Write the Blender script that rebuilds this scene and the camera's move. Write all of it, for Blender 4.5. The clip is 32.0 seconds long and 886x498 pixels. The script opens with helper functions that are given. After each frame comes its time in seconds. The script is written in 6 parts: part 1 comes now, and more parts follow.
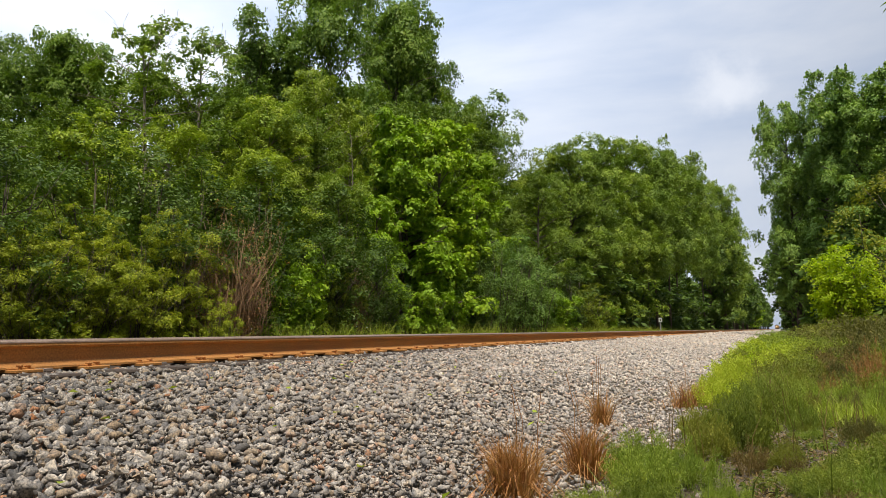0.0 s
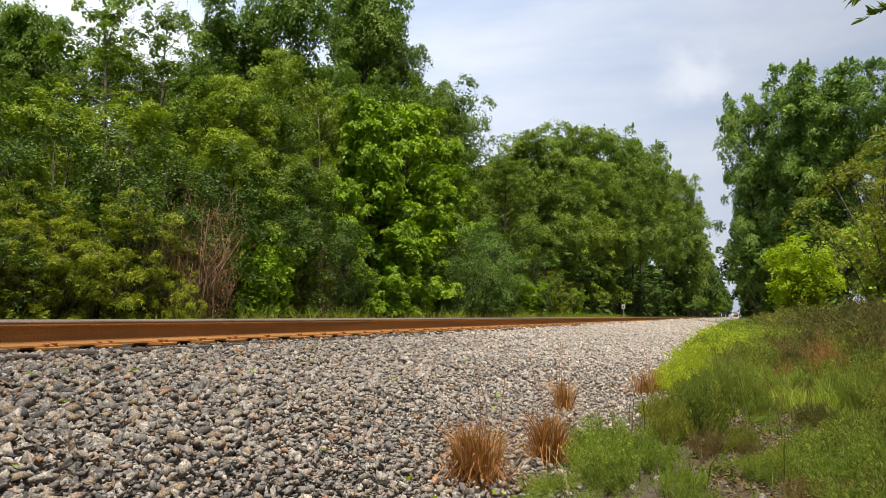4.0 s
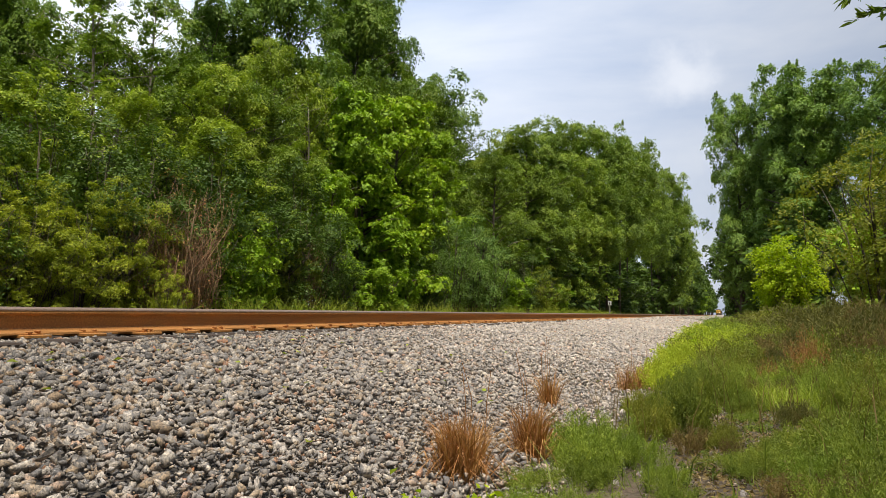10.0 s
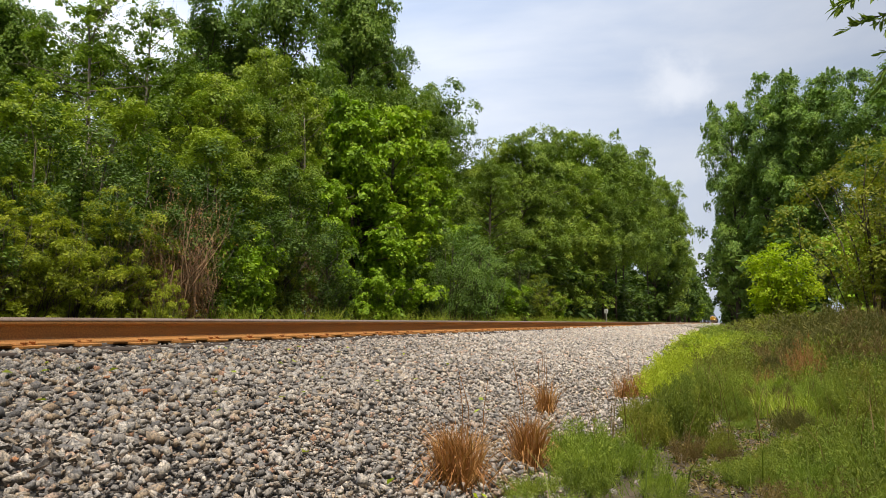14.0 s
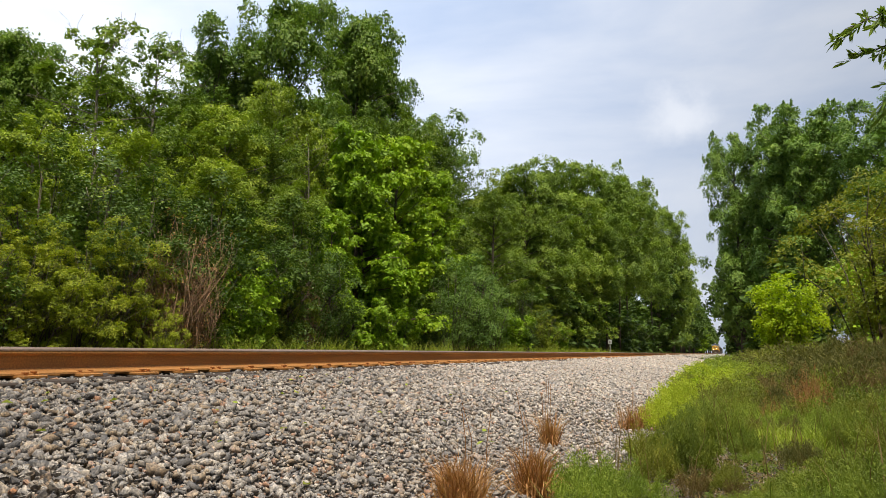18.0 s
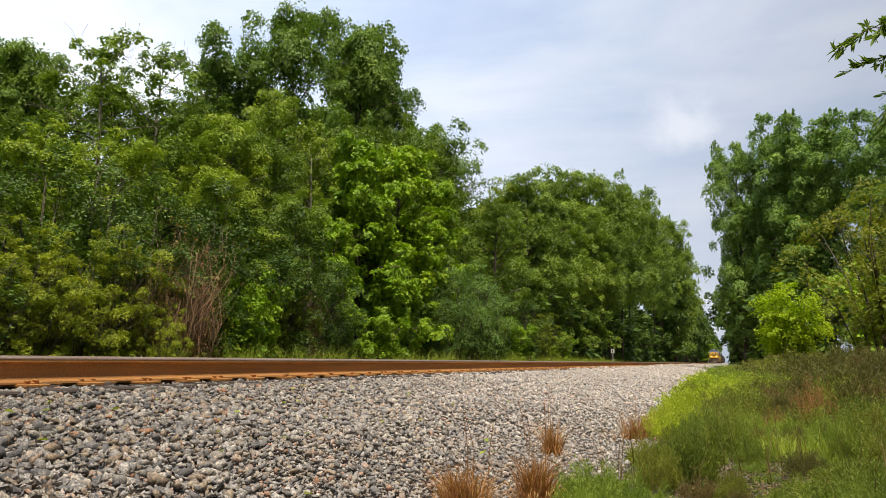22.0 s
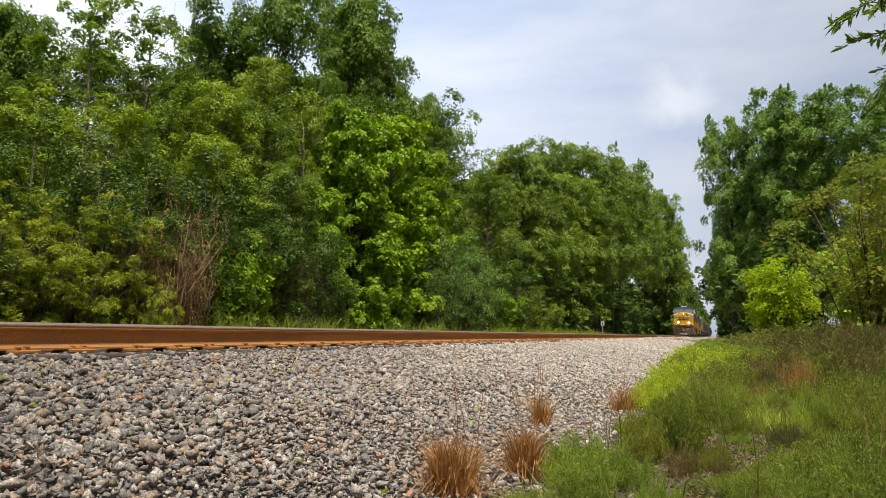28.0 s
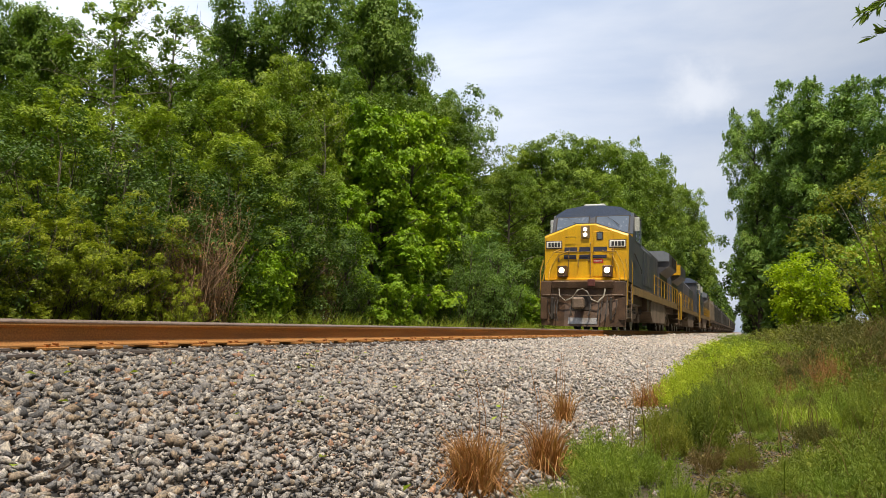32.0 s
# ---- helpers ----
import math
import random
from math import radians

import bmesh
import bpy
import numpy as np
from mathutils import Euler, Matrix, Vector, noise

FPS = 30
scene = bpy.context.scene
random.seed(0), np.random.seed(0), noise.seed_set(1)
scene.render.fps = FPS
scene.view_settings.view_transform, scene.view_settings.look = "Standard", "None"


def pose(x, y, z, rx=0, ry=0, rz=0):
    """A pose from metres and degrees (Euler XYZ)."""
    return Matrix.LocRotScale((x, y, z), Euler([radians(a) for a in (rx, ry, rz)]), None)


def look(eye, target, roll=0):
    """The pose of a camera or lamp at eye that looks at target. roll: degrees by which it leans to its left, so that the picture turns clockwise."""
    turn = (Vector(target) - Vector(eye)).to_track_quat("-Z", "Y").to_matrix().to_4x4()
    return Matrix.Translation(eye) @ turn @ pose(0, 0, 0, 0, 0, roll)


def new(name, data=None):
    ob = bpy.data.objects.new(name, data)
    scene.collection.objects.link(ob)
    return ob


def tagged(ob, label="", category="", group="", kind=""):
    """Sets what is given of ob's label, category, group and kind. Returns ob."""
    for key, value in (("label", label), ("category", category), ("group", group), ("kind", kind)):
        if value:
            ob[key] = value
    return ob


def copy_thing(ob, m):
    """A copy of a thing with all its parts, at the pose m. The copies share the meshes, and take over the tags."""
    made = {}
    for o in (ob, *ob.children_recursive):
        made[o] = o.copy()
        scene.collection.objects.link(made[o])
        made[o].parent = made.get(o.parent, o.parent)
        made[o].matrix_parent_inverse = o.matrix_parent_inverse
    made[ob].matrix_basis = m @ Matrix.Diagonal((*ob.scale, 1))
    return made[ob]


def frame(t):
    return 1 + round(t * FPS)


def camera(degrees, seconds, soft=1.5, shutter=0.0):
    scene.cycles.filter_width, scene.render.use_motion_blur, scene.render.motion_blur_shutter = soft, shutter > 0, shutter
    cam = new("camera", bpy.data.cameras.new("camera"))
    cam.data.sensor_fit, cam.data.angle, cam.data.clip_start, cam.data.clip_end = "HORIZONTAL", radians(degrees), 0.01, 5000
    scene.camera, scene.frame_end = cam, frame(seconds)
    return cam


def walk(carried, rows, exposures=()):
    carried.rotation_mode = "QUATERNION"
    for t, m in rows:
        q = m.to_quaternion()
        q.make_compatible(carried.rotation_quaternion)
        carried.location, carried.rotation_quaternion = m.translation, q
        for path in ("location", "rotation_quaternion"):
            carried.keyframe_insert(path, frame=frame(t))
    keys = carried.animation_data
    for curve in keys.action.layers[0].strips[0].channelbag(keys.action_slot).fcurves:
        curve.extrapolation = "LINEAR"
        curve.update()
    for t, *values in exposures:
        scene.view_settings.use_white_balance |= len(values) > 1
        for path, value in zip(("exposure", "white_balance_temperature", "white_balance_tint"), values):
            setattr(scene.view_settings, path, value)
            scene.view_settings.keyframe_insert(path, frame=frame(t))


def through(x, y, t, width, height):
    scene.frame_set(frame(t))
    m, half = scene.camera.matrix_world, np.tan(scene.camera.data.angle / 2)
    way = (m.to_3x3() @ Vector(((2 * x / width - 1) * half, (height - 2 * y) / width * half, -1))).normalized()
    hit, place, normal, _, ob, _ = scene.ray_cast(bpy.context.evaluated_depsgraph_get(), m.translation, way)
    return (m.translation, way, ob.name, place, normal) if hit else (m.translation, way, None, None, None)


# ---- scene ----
# ---- camera ----
cam = camera(64.0, 32.0, soft=0.8)
PATH = [
    (0, (0, 0, 0.03), (-4.258, 8.973, 1.196), -0.54),
    (0.5, (0, 0, 0.03), (-4.224, 8.979, 1.272), -0.51),
    (1, (0, 0, 0.03), (-4.107, 9.029, 1.300), -0.47),
    (1.5, (0, 0, 0.03), (-4.160, 9.001, 1.327), -0.52),
    (2, (0, 0, 0.03), (-4.140, 9.017, 1.277), -0.42),
    (2.5, (0, 0, 0.03), (-4.092, 9.046, 1.227), -0.34),
    (3, (0, 0, 0.03), (-4.025, 9.086, 1.144), -0.43),
    (3.5, (0, 0, 0.03), (-3.875, 9.167, 1.005), -0.21),
    (5.5, (0, 0, 0.03), (-3.872, 9.175, 0.943), 0.51),
    (6, (0, 0, 0.03), (-3.896, 9.166, 0.927), 0.54),
    (6.5, (0, 0, 0.03), (-3.927, 9.148, 0.978), 0.20),
    (7, (0, 0, 0.03), (-4.006, 9.109, 1.023), 0.73),
    (7.5, (0, 0, 0.03), (-3.884, 9.172, 0.917), 0.96),
    (8, (0, 0, 0.03), (-3.739, 9.236, 0.881), 1.16),
    (8.5, (0, 0, 0.03), (-3.776, 9.233, 0.736), 0.74),
    (9, (0, 0, 0.03), (-3.830, 9.206, 0.795), 0.90),
    (9.5, (0, 0, 0.03), (-3.729, 9.240, 0.881), 1.09),
    (10, (0, 0, 0.03), (-3.690, 9.254, 0.895), 0.92),
    (10.5, (0, 0, 0.03), (-3.673, 9.254, 0.964), 1.46),
    (11, (0, 0, 0.03), (-3.672, 9.250, 1.011), 1.16),
    (11.5, (0, 0, 0.03), (-3.653, 9.249, 1.083), 0.75),
    (12, (0, 0, 0.03), (-3.681, 9.229, 1.157), 0.50),
    (12.5, (0, 0, 0.03), (-3.703, 9.231, 1.068), 0.86),
    (13, (0, 0, 0.03), (-3.746, 9.223, 0.981), 0.68),
    (13.5, (0, 0, 0.03), (-3.762, 9.211, 1.030), 0.47),
    (14, (0, 0, 0.03), (-3.639, 9.262, 1.017), 0.69),
    (14.5, (0, 0, 0.03), (-3.688, 9.248, 0.963), 0.58),
    (16.5, (0, 0, 0.03), (-3.527, 9.316, 0.913), 1.24),
    (17, (0, 0, 0.03), (-3.639, 9.250, 1.122), 0.93),
    (17.5, (0, 0, 0.03), (-3.669, 9.217, 1.285), 0.95),
    (18, (0, 0, 0.03), (-3.665, 9.197, 1.435), 0.79),
    (18.5, (0, 0, 0.03), (-3.769, 9.132, 1.583), 0.58),
    (19, (0, 0, 0.03), (-4.152, 8.951, 1.653), 0.57),
    (19.5, (0, 0, 0.03), (-4.001, 9.010, 1.705), 0.73),
    (20, (0, 0, 0.03), (-3.858, 9.078, 1.677), 0.63),
    (20.5, (0, 0, 0.03), (-3.720, 9.133, 1.690), 0.64),
    (21, (0, 0, 0.03), (-3.719, 9.141, 1.648), 0.71),
    (21.5, (0, 0, 0.03), (-3.685, 9.166, 1.582), 0.65),
    (22, (0, 0, 0.03), (-3.690, 9.167, 1.560), 0.85),
    (22.5, (0, 0, 0.03), (-3.701, 9.160, 1.578), 0.97),
    (23, (0, 0, 0.03), (-3.680, 9.192, 1.433), 0.91),
    (23.5, (0, 0, 0.03), (-3.748, 9.186, 1.280), 0.73),
    (24, (0, 0, 0.03), (-3.701, 9.205, 1.286), 0.68),
    (24.5, (0, 0, 0.03), (-3.647, 9.220, 1.330), 1.03),
    (26.5, (0, 0, 0.03), (-3.636, 9.223, 1.338), 1.14),
    (27, (0, 0, 0.03), (-3.585, 9.271, 1.120), 1.25),
    (27.5, (0, 0, 0.03), (-3.620, 9.259, 1.113), 1.43),
    (28, (0, 0, 0.03), (-3.600, 9.261, 1.159), 1.43),
    (28.5, (0, 0, 0.03), (-3.570, 9.276, 1.129), 1.69),
    (29, (0, 0, 0.03), (-3.598, 9.268, 1.105), 2.16),
    (29.5, (0, 0, 0.03), (-3.536, 9.296, 1.066), 2.23),
    (30, (0, 0, 0.03), (-3.617, 9.266, 1.059), 2.31),
    (30.5, (0, 0, 0.03), (-3.700, 9.240, 0.996), 2.50),
    (31, (0, 0, 0.03), (-3.749, 9.217, 1.022), 1.96),
    (31.5, (0, 0, 0.03), (-3.780, 9.194, 1.113), 1.62),
    (32, (0, 0, 0.03), (-3.880, 9.154, 1.102), 1.34),
]
walk(cam, [(t, look(eye, target, roll)) for t, eye, target, roll in PATH])

# ---- sky and sun: bright overcast evening, the sun behind thin cloud ----
SUN_AZ, SUN_EL = radians(-150), radians(70)     # azimuth to the left of +y
sun_way = Vector((-math.sin(SUN_AZ) * math.cos(SUN_EL), math.cos(SUN_AZ) * math.cos(SUN_EL), math.sin(SUN_EL)))
world = bpy.data.worlds.new("world")
scene.world = world
world.use_nodes = True
wn, wl = world.node_tree.nodes, world.node_tree.links
wn.clear()


def wnode(kind, **values):
    n = wn.new(kind)
    for key, value in values.items():
        n.inputs[key.replace("_", " ")].default_value = value
    return n


sky = wn.new("ShaderNodeTexSky")
sky.sky_type, sky.sun_disc = "NISHITA", False
sky.sun_elevation, sky.sun_rotation = SUN_EL, -SUN_AZ
coord = wn.new("ShaderNodeTexCoord")
stretch = wn.new("ShaderNodeMapping")
stretch.inputs["Scale"].default_value = (1.0, 1.0, 2.6)
stretch.inputs["Location"].default_value = (0.35, 0.1, 0.2)
wl.new(coord.outputs["Generated"], stretch.inputs["Vector"])
cloud = wnode("ShaderNodeTexNoise", Scale=1.7, Detail=7.0, Roughness=0.5, Distortion=0.3)
wl.new(stretch.outputs[0], cloud.inputs["Vector"])
ramp = wn.new("ShaderNodeValToRGB")
ramp.color_ramp.elements[0].position, ramp.color_ramp.elements[0].color = 0.35, (0.40, 0.505, 0.705, 1)
ramp.color_ramp.elements[1].position, ramp.color_ramp.elements[1].color = 0.63, (0.83, 0.855, 0.91, 1)
wl.new(cloud.outputs["Fac"], ramp.inputs["Fac"])
# brighter to the left, dimmed to the right and behind to lower the fill
toward = wn.new("ShaderNodeVectorMath")
toward.operation = "DOT_PRODUCT"
toward.inputs[1].default_value = (-math.sin(radians(75)), math.cos(radians(75)), 0.55)
wl.new(coord.outputs["Generated"], toward.inputs[0])
glow = wn.new("ShaderNodeMapRange")
glow.inputs["From Min"].default_value, glow.inputs["From Max"].default_value = -0.3, 0.9
glow.inputs["To Min"].default_value, glow.inputs["To Max"].default_value = 0.29, 1.66
wl.new(toward.outputs["Value"], glow.inputs["Value"])
lit = wn.new("ShaderNodeMix")
lit.data_type, lit.blend_type = "RGBA", "MULTIPLY"
lit.inputs["Factor"].default_value = 1.0
wl.new(ramp.outputs["Color"], lit.inputs["A"])
wl.new(glow.outputs["Result"], lit.inputs["B"])
# a bright break in the cloud low over the line
gap_way = wn.new("ShaderNodeVectorMath")
gap_way.operation = "DISTANCE"
wob = wnode("ShaderNodeTexNoise", Scale=9.0, Detail=5.0, Roughness=0.6)
wl.new(coord.outputs["Generated"], wob.inputs["Vector"])
shift = wn.new("ShaderNodeVectorMath")
shift.operation = "MULTIPLY_ADD"
shift.inputs[1].default_value = (0.17, 0.17, 0.17)
wl.new(wob.outputs["Color"], shift.inputs[0])
flat = wn.new("ShaderNodeMapping")
flat.inputs["Scale"].default_value = (1.0, 1.0, 1.8)
wl.new(coord.outputs["Generated"], flat.inputs["Vector"])
wl.new(flat.outputs[0], shift.inputs[2])
wl.new(shift.outputs[0], gap_way.inputs[0])
gap_way.inputs[1].default_value = (-0.056 + 0.085, 0.95 + 0.085, 1.8 * 0.314 + 0.085)
gap = wn.new("ShaderNodeMapRange")
gap.interpolation_type = "SMOOTHSTEP"
gap.inputs["From Min"].default_value, gap.inputs["From Max"].default_value = 0.012, 0.080
gap.inputs["To Min"].default_value, gap.inputs["To Max"].default_value = 0.75, 0.0
wl.new(gap_way.outputs["Value"], gap.inputs["Value"])
opened = wn.new("ShaderNodeMix")
opened.data_type, opened.blend_type = "RGBA", "MIX"
wl.new(gap.outputs["Result"], opened.inputs["Factor"])
wl.new(lit.outputs["Result"], opened.inputs["A"])
opened.inputs["B"].default_value = (1.05, 1.08, 1.15, 1)
clear = wn.new("ShaderNodeBackground")
clear.inputs["Strength"].default_value = 0.1
wl.new(sky.outputs[0], clear.inputs["Color"])
cover = wn.new("ShaderNodeBackground")
cover.inputs["Strength"].default_value = 1.0
wl.new(opened.outputs["Result"], cover.inputs["Color"])
both = wn.new("ShaderNodeMixShader")
both.inputs["Fac"].default_value = 0.86
wl.new(clear.outputs[0], both.inputs[1])
wl.new(cover.outputs[0], both.inputs[2])
wout = wn.new("ShaderNodeOutputWorld")
wl.new(both.outputs[0], wout.inputs["Surface"])

lamp = bpy.data.lights.new("sun", "SUN")
lamp.energy, lamp.angle, lamp.color = 4.9, radians(3), (1.0, 0.91, 0.76)
sun = new("sun", lamp)
sun.matrix_world = look((0, 0, 60), Vector((0, 0, 60)) - sun_way)
scene.view_settings.exposure = -0.08


# ---- materials ----
def material(name, rough=0.8, metal=0.0):
    m = bpy.data.materials.new(name)
    m.use_nodes = True
    b = m.node_tree.nodes["Principled BSDF"]
    b.inputs["Roughness"].default_value, b.inputs["Metallic"].default_value = rough, metal
    return m, m.node_tree.nodes, m.node_tree.links, b


def ramp_node(nodes, stops):
    r = nodes.new("ShaderNodeValToRGB")
    while len(r.color_ramp.elements) < len(stops):
        r.color_ramp.elements.new(0.5)
    for e, (p, c) in zip(r.color_ramp.elements, stops):
        e.position, e.color = p, (*c, 1)
    return r


def mix_node(nodes, links, fac, a, b, blend="MIX"):
    n = nodes.new("ShaderNodeMix")
    n.data_type, n.blend_type = "RGBA", blend
    for key, v in (("Factor", fac), ("A", a), ("B", b)):
        if isinstance(v, (int, float)):
            n.inputs[key].default_value = v
        elif isinstance(v, tuple):
            n.inputs[key].default_value = (*v, 1)
        else:
            links.new(v, n.inputs[key])
    return n.outputs["Result"]


def noise_node(nodes, links, scale, detail=4.0, rough=0.55, space="Object", stretch=(1, 1, 1)):
    c = nodes.new("ShaderNodeTexCoord")
    mp = nodes.new("ShaderNodeMapping")
    mp.inputs["Scale"].default_value = stretch
    links.new(c.outputs[space], mp.inputs["Vector"])
    n = nodes.new("ShaderNodeTexNoise")
    n.inputs["Scale"].default_value, n.inputs["Detail"].default_value, n.inputs["Roughness"].default_value = scale, detail, rough
    links.new(mp.outputs[0], n.inputs["Vector"])
    return n.outputs["Fac"]


def bump(nodes, links, b, height, strength=0.4, distance=0.02):
    n = nodes.new("ShaderNodeBump")
    n.inputs["Strength"].default_value, n.inputs["Distance"].default_value = strength, distance
    links.new(height, n.inputs["Height"])
    links.new(n.outputs[0], b.inputs["Normal"])


def worn(name, colour, dirt, rough=0.6, metal=0.0, fine=30.0, coarse=2.0, amount=0.6, relief=0.15, stretch=(1, 1, 1)):
    """A surface with coarse stains and fine grain."""
    m, n, l, b = material(name, rough, metal)
    big = noise_node(n, l, coarse, 5, 0.6, "Object", stretch)
    small = noise_node(n, l, fine, 3, 0.6)
    r = ramp_node(n, [(0.38, (0, 0, 0)), (0.68, (1, 1, 1))])
    l.new(big, r.inputs["Fac"])
    f = n.new("ShaderNodeMath")
    f.operation, f.inputs[1].default_value = "MULTIPLY", amount
    l.new(r.outputs["Color"], f.inputs[0])
    c = mix_node(n, l, f.outputs[0], colour, dirt)
    r2 = ramp_node(n, [(0.3, (0.72, 0.72, 0.72)), (0.7, (1.2, 1.2, 1.2))])
    l.new(small, r2.inputs["Fac"])
    l.new(mix_node(n, l, 1.0, c, r2.outputs["Color"], "MULTIPLY"), b.inputs["Base Color"])
    bump(n, l, b, small, relief)
    return m


def foliage(name, stops, through=0.35, patch=0.5, rough=0.5, speckle=0.42):
    """Leaves: each leaf takes its tone from its own random value and from patches of the crown."""
    m, n, l, b = material(name, rough)
    geo = n.new("ShaderNodeNewGeometry")
    info = n.new("ShaderNodeObjectInfo")
    big = noise_node(n, l, patch, 3, 0.6)
    def maths(op, a, b_):
        k = n.new("ShaderNodeMath")
        k.operation = op
        for i, v in enumerate((a, b_)):
            if isinstance(v, float):
                k.inputs[i].default_value = v
            else:
                l.new(v, k.inputs[i])
        return k.outputs[0]
    v = maths("MULTIPLY", geo.outputs["Random Per Island"], speckle)
    v = maths("ADD", v, maths("MULTIPLY", big, 0.9))
    v = maths("ADD", v, maths("MULTIPLY", info.outputs["Random"], 0.22))
    v = maths("SUBTRACT", v, 0.09 + speckle * 0.5)
    r = ramp_node(n, stops)
    l.new(v, r.inputs["Fac"])
    l.new(r.outputs["Color"], b.inputs["Base Color"])
    b.inputs["Specular IOR Level"].default_value = 0.22
    t = n.new("ShaderNodeBsdfTranslucent")
    l.new(mix_node(n, l, 1.0, r.outputs["Color"], (1.25, 1.35, 0.6), "MULTIPLY"), t.inputs["Color"])
    mx = n.new("ShaderNodeMixShader")
    mx.inputs["Fac"].default_value = through
    out = n["Material Output"]
    l.new(b.outputs[0], mx.inputs[1])
    l.new(t.outputs[0], mx.inputs[2])
    l.new(mx.outputs[0], out.inputs["Surface"])
    return m


LEAF_DARK = foliage("leaf_dark", [(0.1, (0.039, 0.077, 0.014)), (0.5, (0.096, 0.164, 0.025)), (0.9, (0.193, 0.274, 0.042))], 0.2)
LEAF_OAK = foliage("leaf_oak", [(0.1, (0.075, 0.142, 0.028)), (0.5, (0.174, 0.277, 0.047)), (0.9, (0.314, 0.415, 0.072))], 0.24)
LEAF_ASH = foliage("leaf_ash", [(0.1, (0.099, 0.166, 0.027)), (0.5, (0.237, 0.339, 0.047)), (0.9, (0.429, 0.507, 0.071))], 0.24)
LEAF_MID = foliage("leaf_mid", [(0.1, (0.064, 0.114, 0.015)), (0.5, (0.178, 0.266, 0.031)), (0.9, (0.365, 0.462, 0.052))], 0.22)
LEAF_BRIGHT = foliage("leaf_bright", [(0.1, (0.112, 0.206, 0.014)), (0.5, (0.266, 0.418, 0.022)), (0.9, (0.478, 0.596, 0.039))], 0.25)
LEAF_LIME = foliage("leaf_lime", [(0.1, (0.180, 0.270, 0.009)), (0.5, (0.396, 0.506, 0.016)), (0.9, (0.648, 0.667, 0.034))], 0.4)
LEAF_YELLOW = foliage("leaf_yellow", [(0.1, (0.109, 0.144, 0.014)), (0.5, (0.230, 0.259, 0.026)), (0.9, (0.380, 0.345, 0.045))])
LEAF_FERN = foliage("leaf_fern", [(0.1, (0.085, 0.124, 0.015)), (0.5, (0.322, 0.379, 0.034)), (0.9, (0.681, 0.667, 0.073))])
LEAF_BLUE = foliage("leaf_blue", [(0.1, (0.086, 0.166, 0.037)), (0.5, (0.197, 0.316, 0.062)), (0.9, (0.359, 0.475, 0.087))], 0.22)
LEAF_OLIVE = foliage("leaf_olive", [(0.1, (0.132, 0.189, 0.022)), (0.5, (0.307, 0.399, 0.042)), (0.9, (0.528, 0.594, 0.071))], 0.25)
GRASS_GREEN = foliage("grass_green", [(0.08, (0.045, 0.068, 0.013)), (0.35, (0.110, 0.150, 0.024)), (0.6, (0.185, 0.230, 0.038)), (0.9, (0.33, 0.34, 0.075))], 0.28, 2.2)
GRASS_PALE = foliage("grass_pale", [(0.1, (0.184, 0.242, 0.020)), (0.5, (0.322, 0.396, 0.040)), (0.9, (0.483, 0.484, 0.090))], 0.3, 0.8)
GRASS_DRY = foliage("grass_dry", [(0.1, (0.17, 0.07, 0.022)), (0.5, (0.42, 0.20, 0.070)), (0.9, (0.62, 0.38, 0.17))], 0.2, 2.0)
GRASS_STRAW = foliage("grass_straw", [(0.1, (0.22, 0.15, 0.06)), (0.5, (0.38, 0.27, 0.11)), (0.9, (0.52, 0.42, 0.2))], 0.2, 2.0)
WEED_FRESH = foliage("weed_fresh", [(0.1, (0.107, 0.162, 0.022)), (0.5, (0.252, 0.330, 0.045)), (0.9, (0.454, 0.505, 0.085))], 0.28, 2.6, 0.6, 0.2)
WEED_GREEN = foliage("weed_green", [(0.1, (0.081, 0.123, 0.019)), (0.5, (0.213, 0.268, 0.038)), (0.9, (0.425, 0.459, 0.071))], 0.28, 2.6, 0.6, 0.2)
WEED_OLIVE = foliage("weed_olive", [(0.1, (0.088, 0.106, 0.016)), (0.5, (0.219, 0.234, 0.034)), (0.9, (0.400, 0.384, 0.065))], 0.28, 2.6, 0.6, 0.2)
WEED_DEEP = foliage("weed_deep", [(0.1, (0.067, 0.096, 0.017)), (0.5, (0.183, 0.226, 0.033)), (0.9, (0.378, 0.399, 0.058))], 0.28, 2.6, 0.6, 0.2)
WEED_GREY = foliage("weed_grey", [(0.1, (0.072, 0.075, 0.022)), (0.5, (0.162, 0.156, 0.043)), (0.9, (0.287, 0.248, 0.079))], 0.28, 2.6, 0.6, 0.2)
WEED_LIME = foliage("weed_lime", [(0.1, (0.209, 0.266, 0.021)), (0.5, (0.444, 0.506, 0.047)), (0.9, (0.690, 0.708, 0.095))], 0.38, 2.6, 0.6, 0.2)
WEED_BROWN = foliage("weed_brown", [(0.1, (0.088, 0.060, 0.022)), (0.5, (0.188, 0.134, 0.048)), (0.9, (0.338, 0.246, 0.085))], 0.25, 2.6, 0.6, 0.2)
BARK = worn("bark", (0.13, 0.10, 0.075), (0.05, 0.04, 0.03), 0.9, 0, 25, 3, 0.8, 0.6, (1, 1, 0.3))
BARK_PALE = worn("bark_pale", (0.30, 0.26, 0.20), (0.14, 0.11, 0.08), 0.9, 0, 25, 3, 0.8, 0.5, (1, 1, 0.3))
BARK_DEAD = worn("bark_dead", (0.36, 0.225, 0.120), (0.16, 0.092, 0.050), 0.9, 0, 30, 4, 0.8, 0.4, (1, 1, 0.3))
SOIL = worn("soil", (0.125, 0.092, 0.060), (0.050, 0.040, 0.024), 0.95, 0, 45, 2.4, 0.9, 1.0)
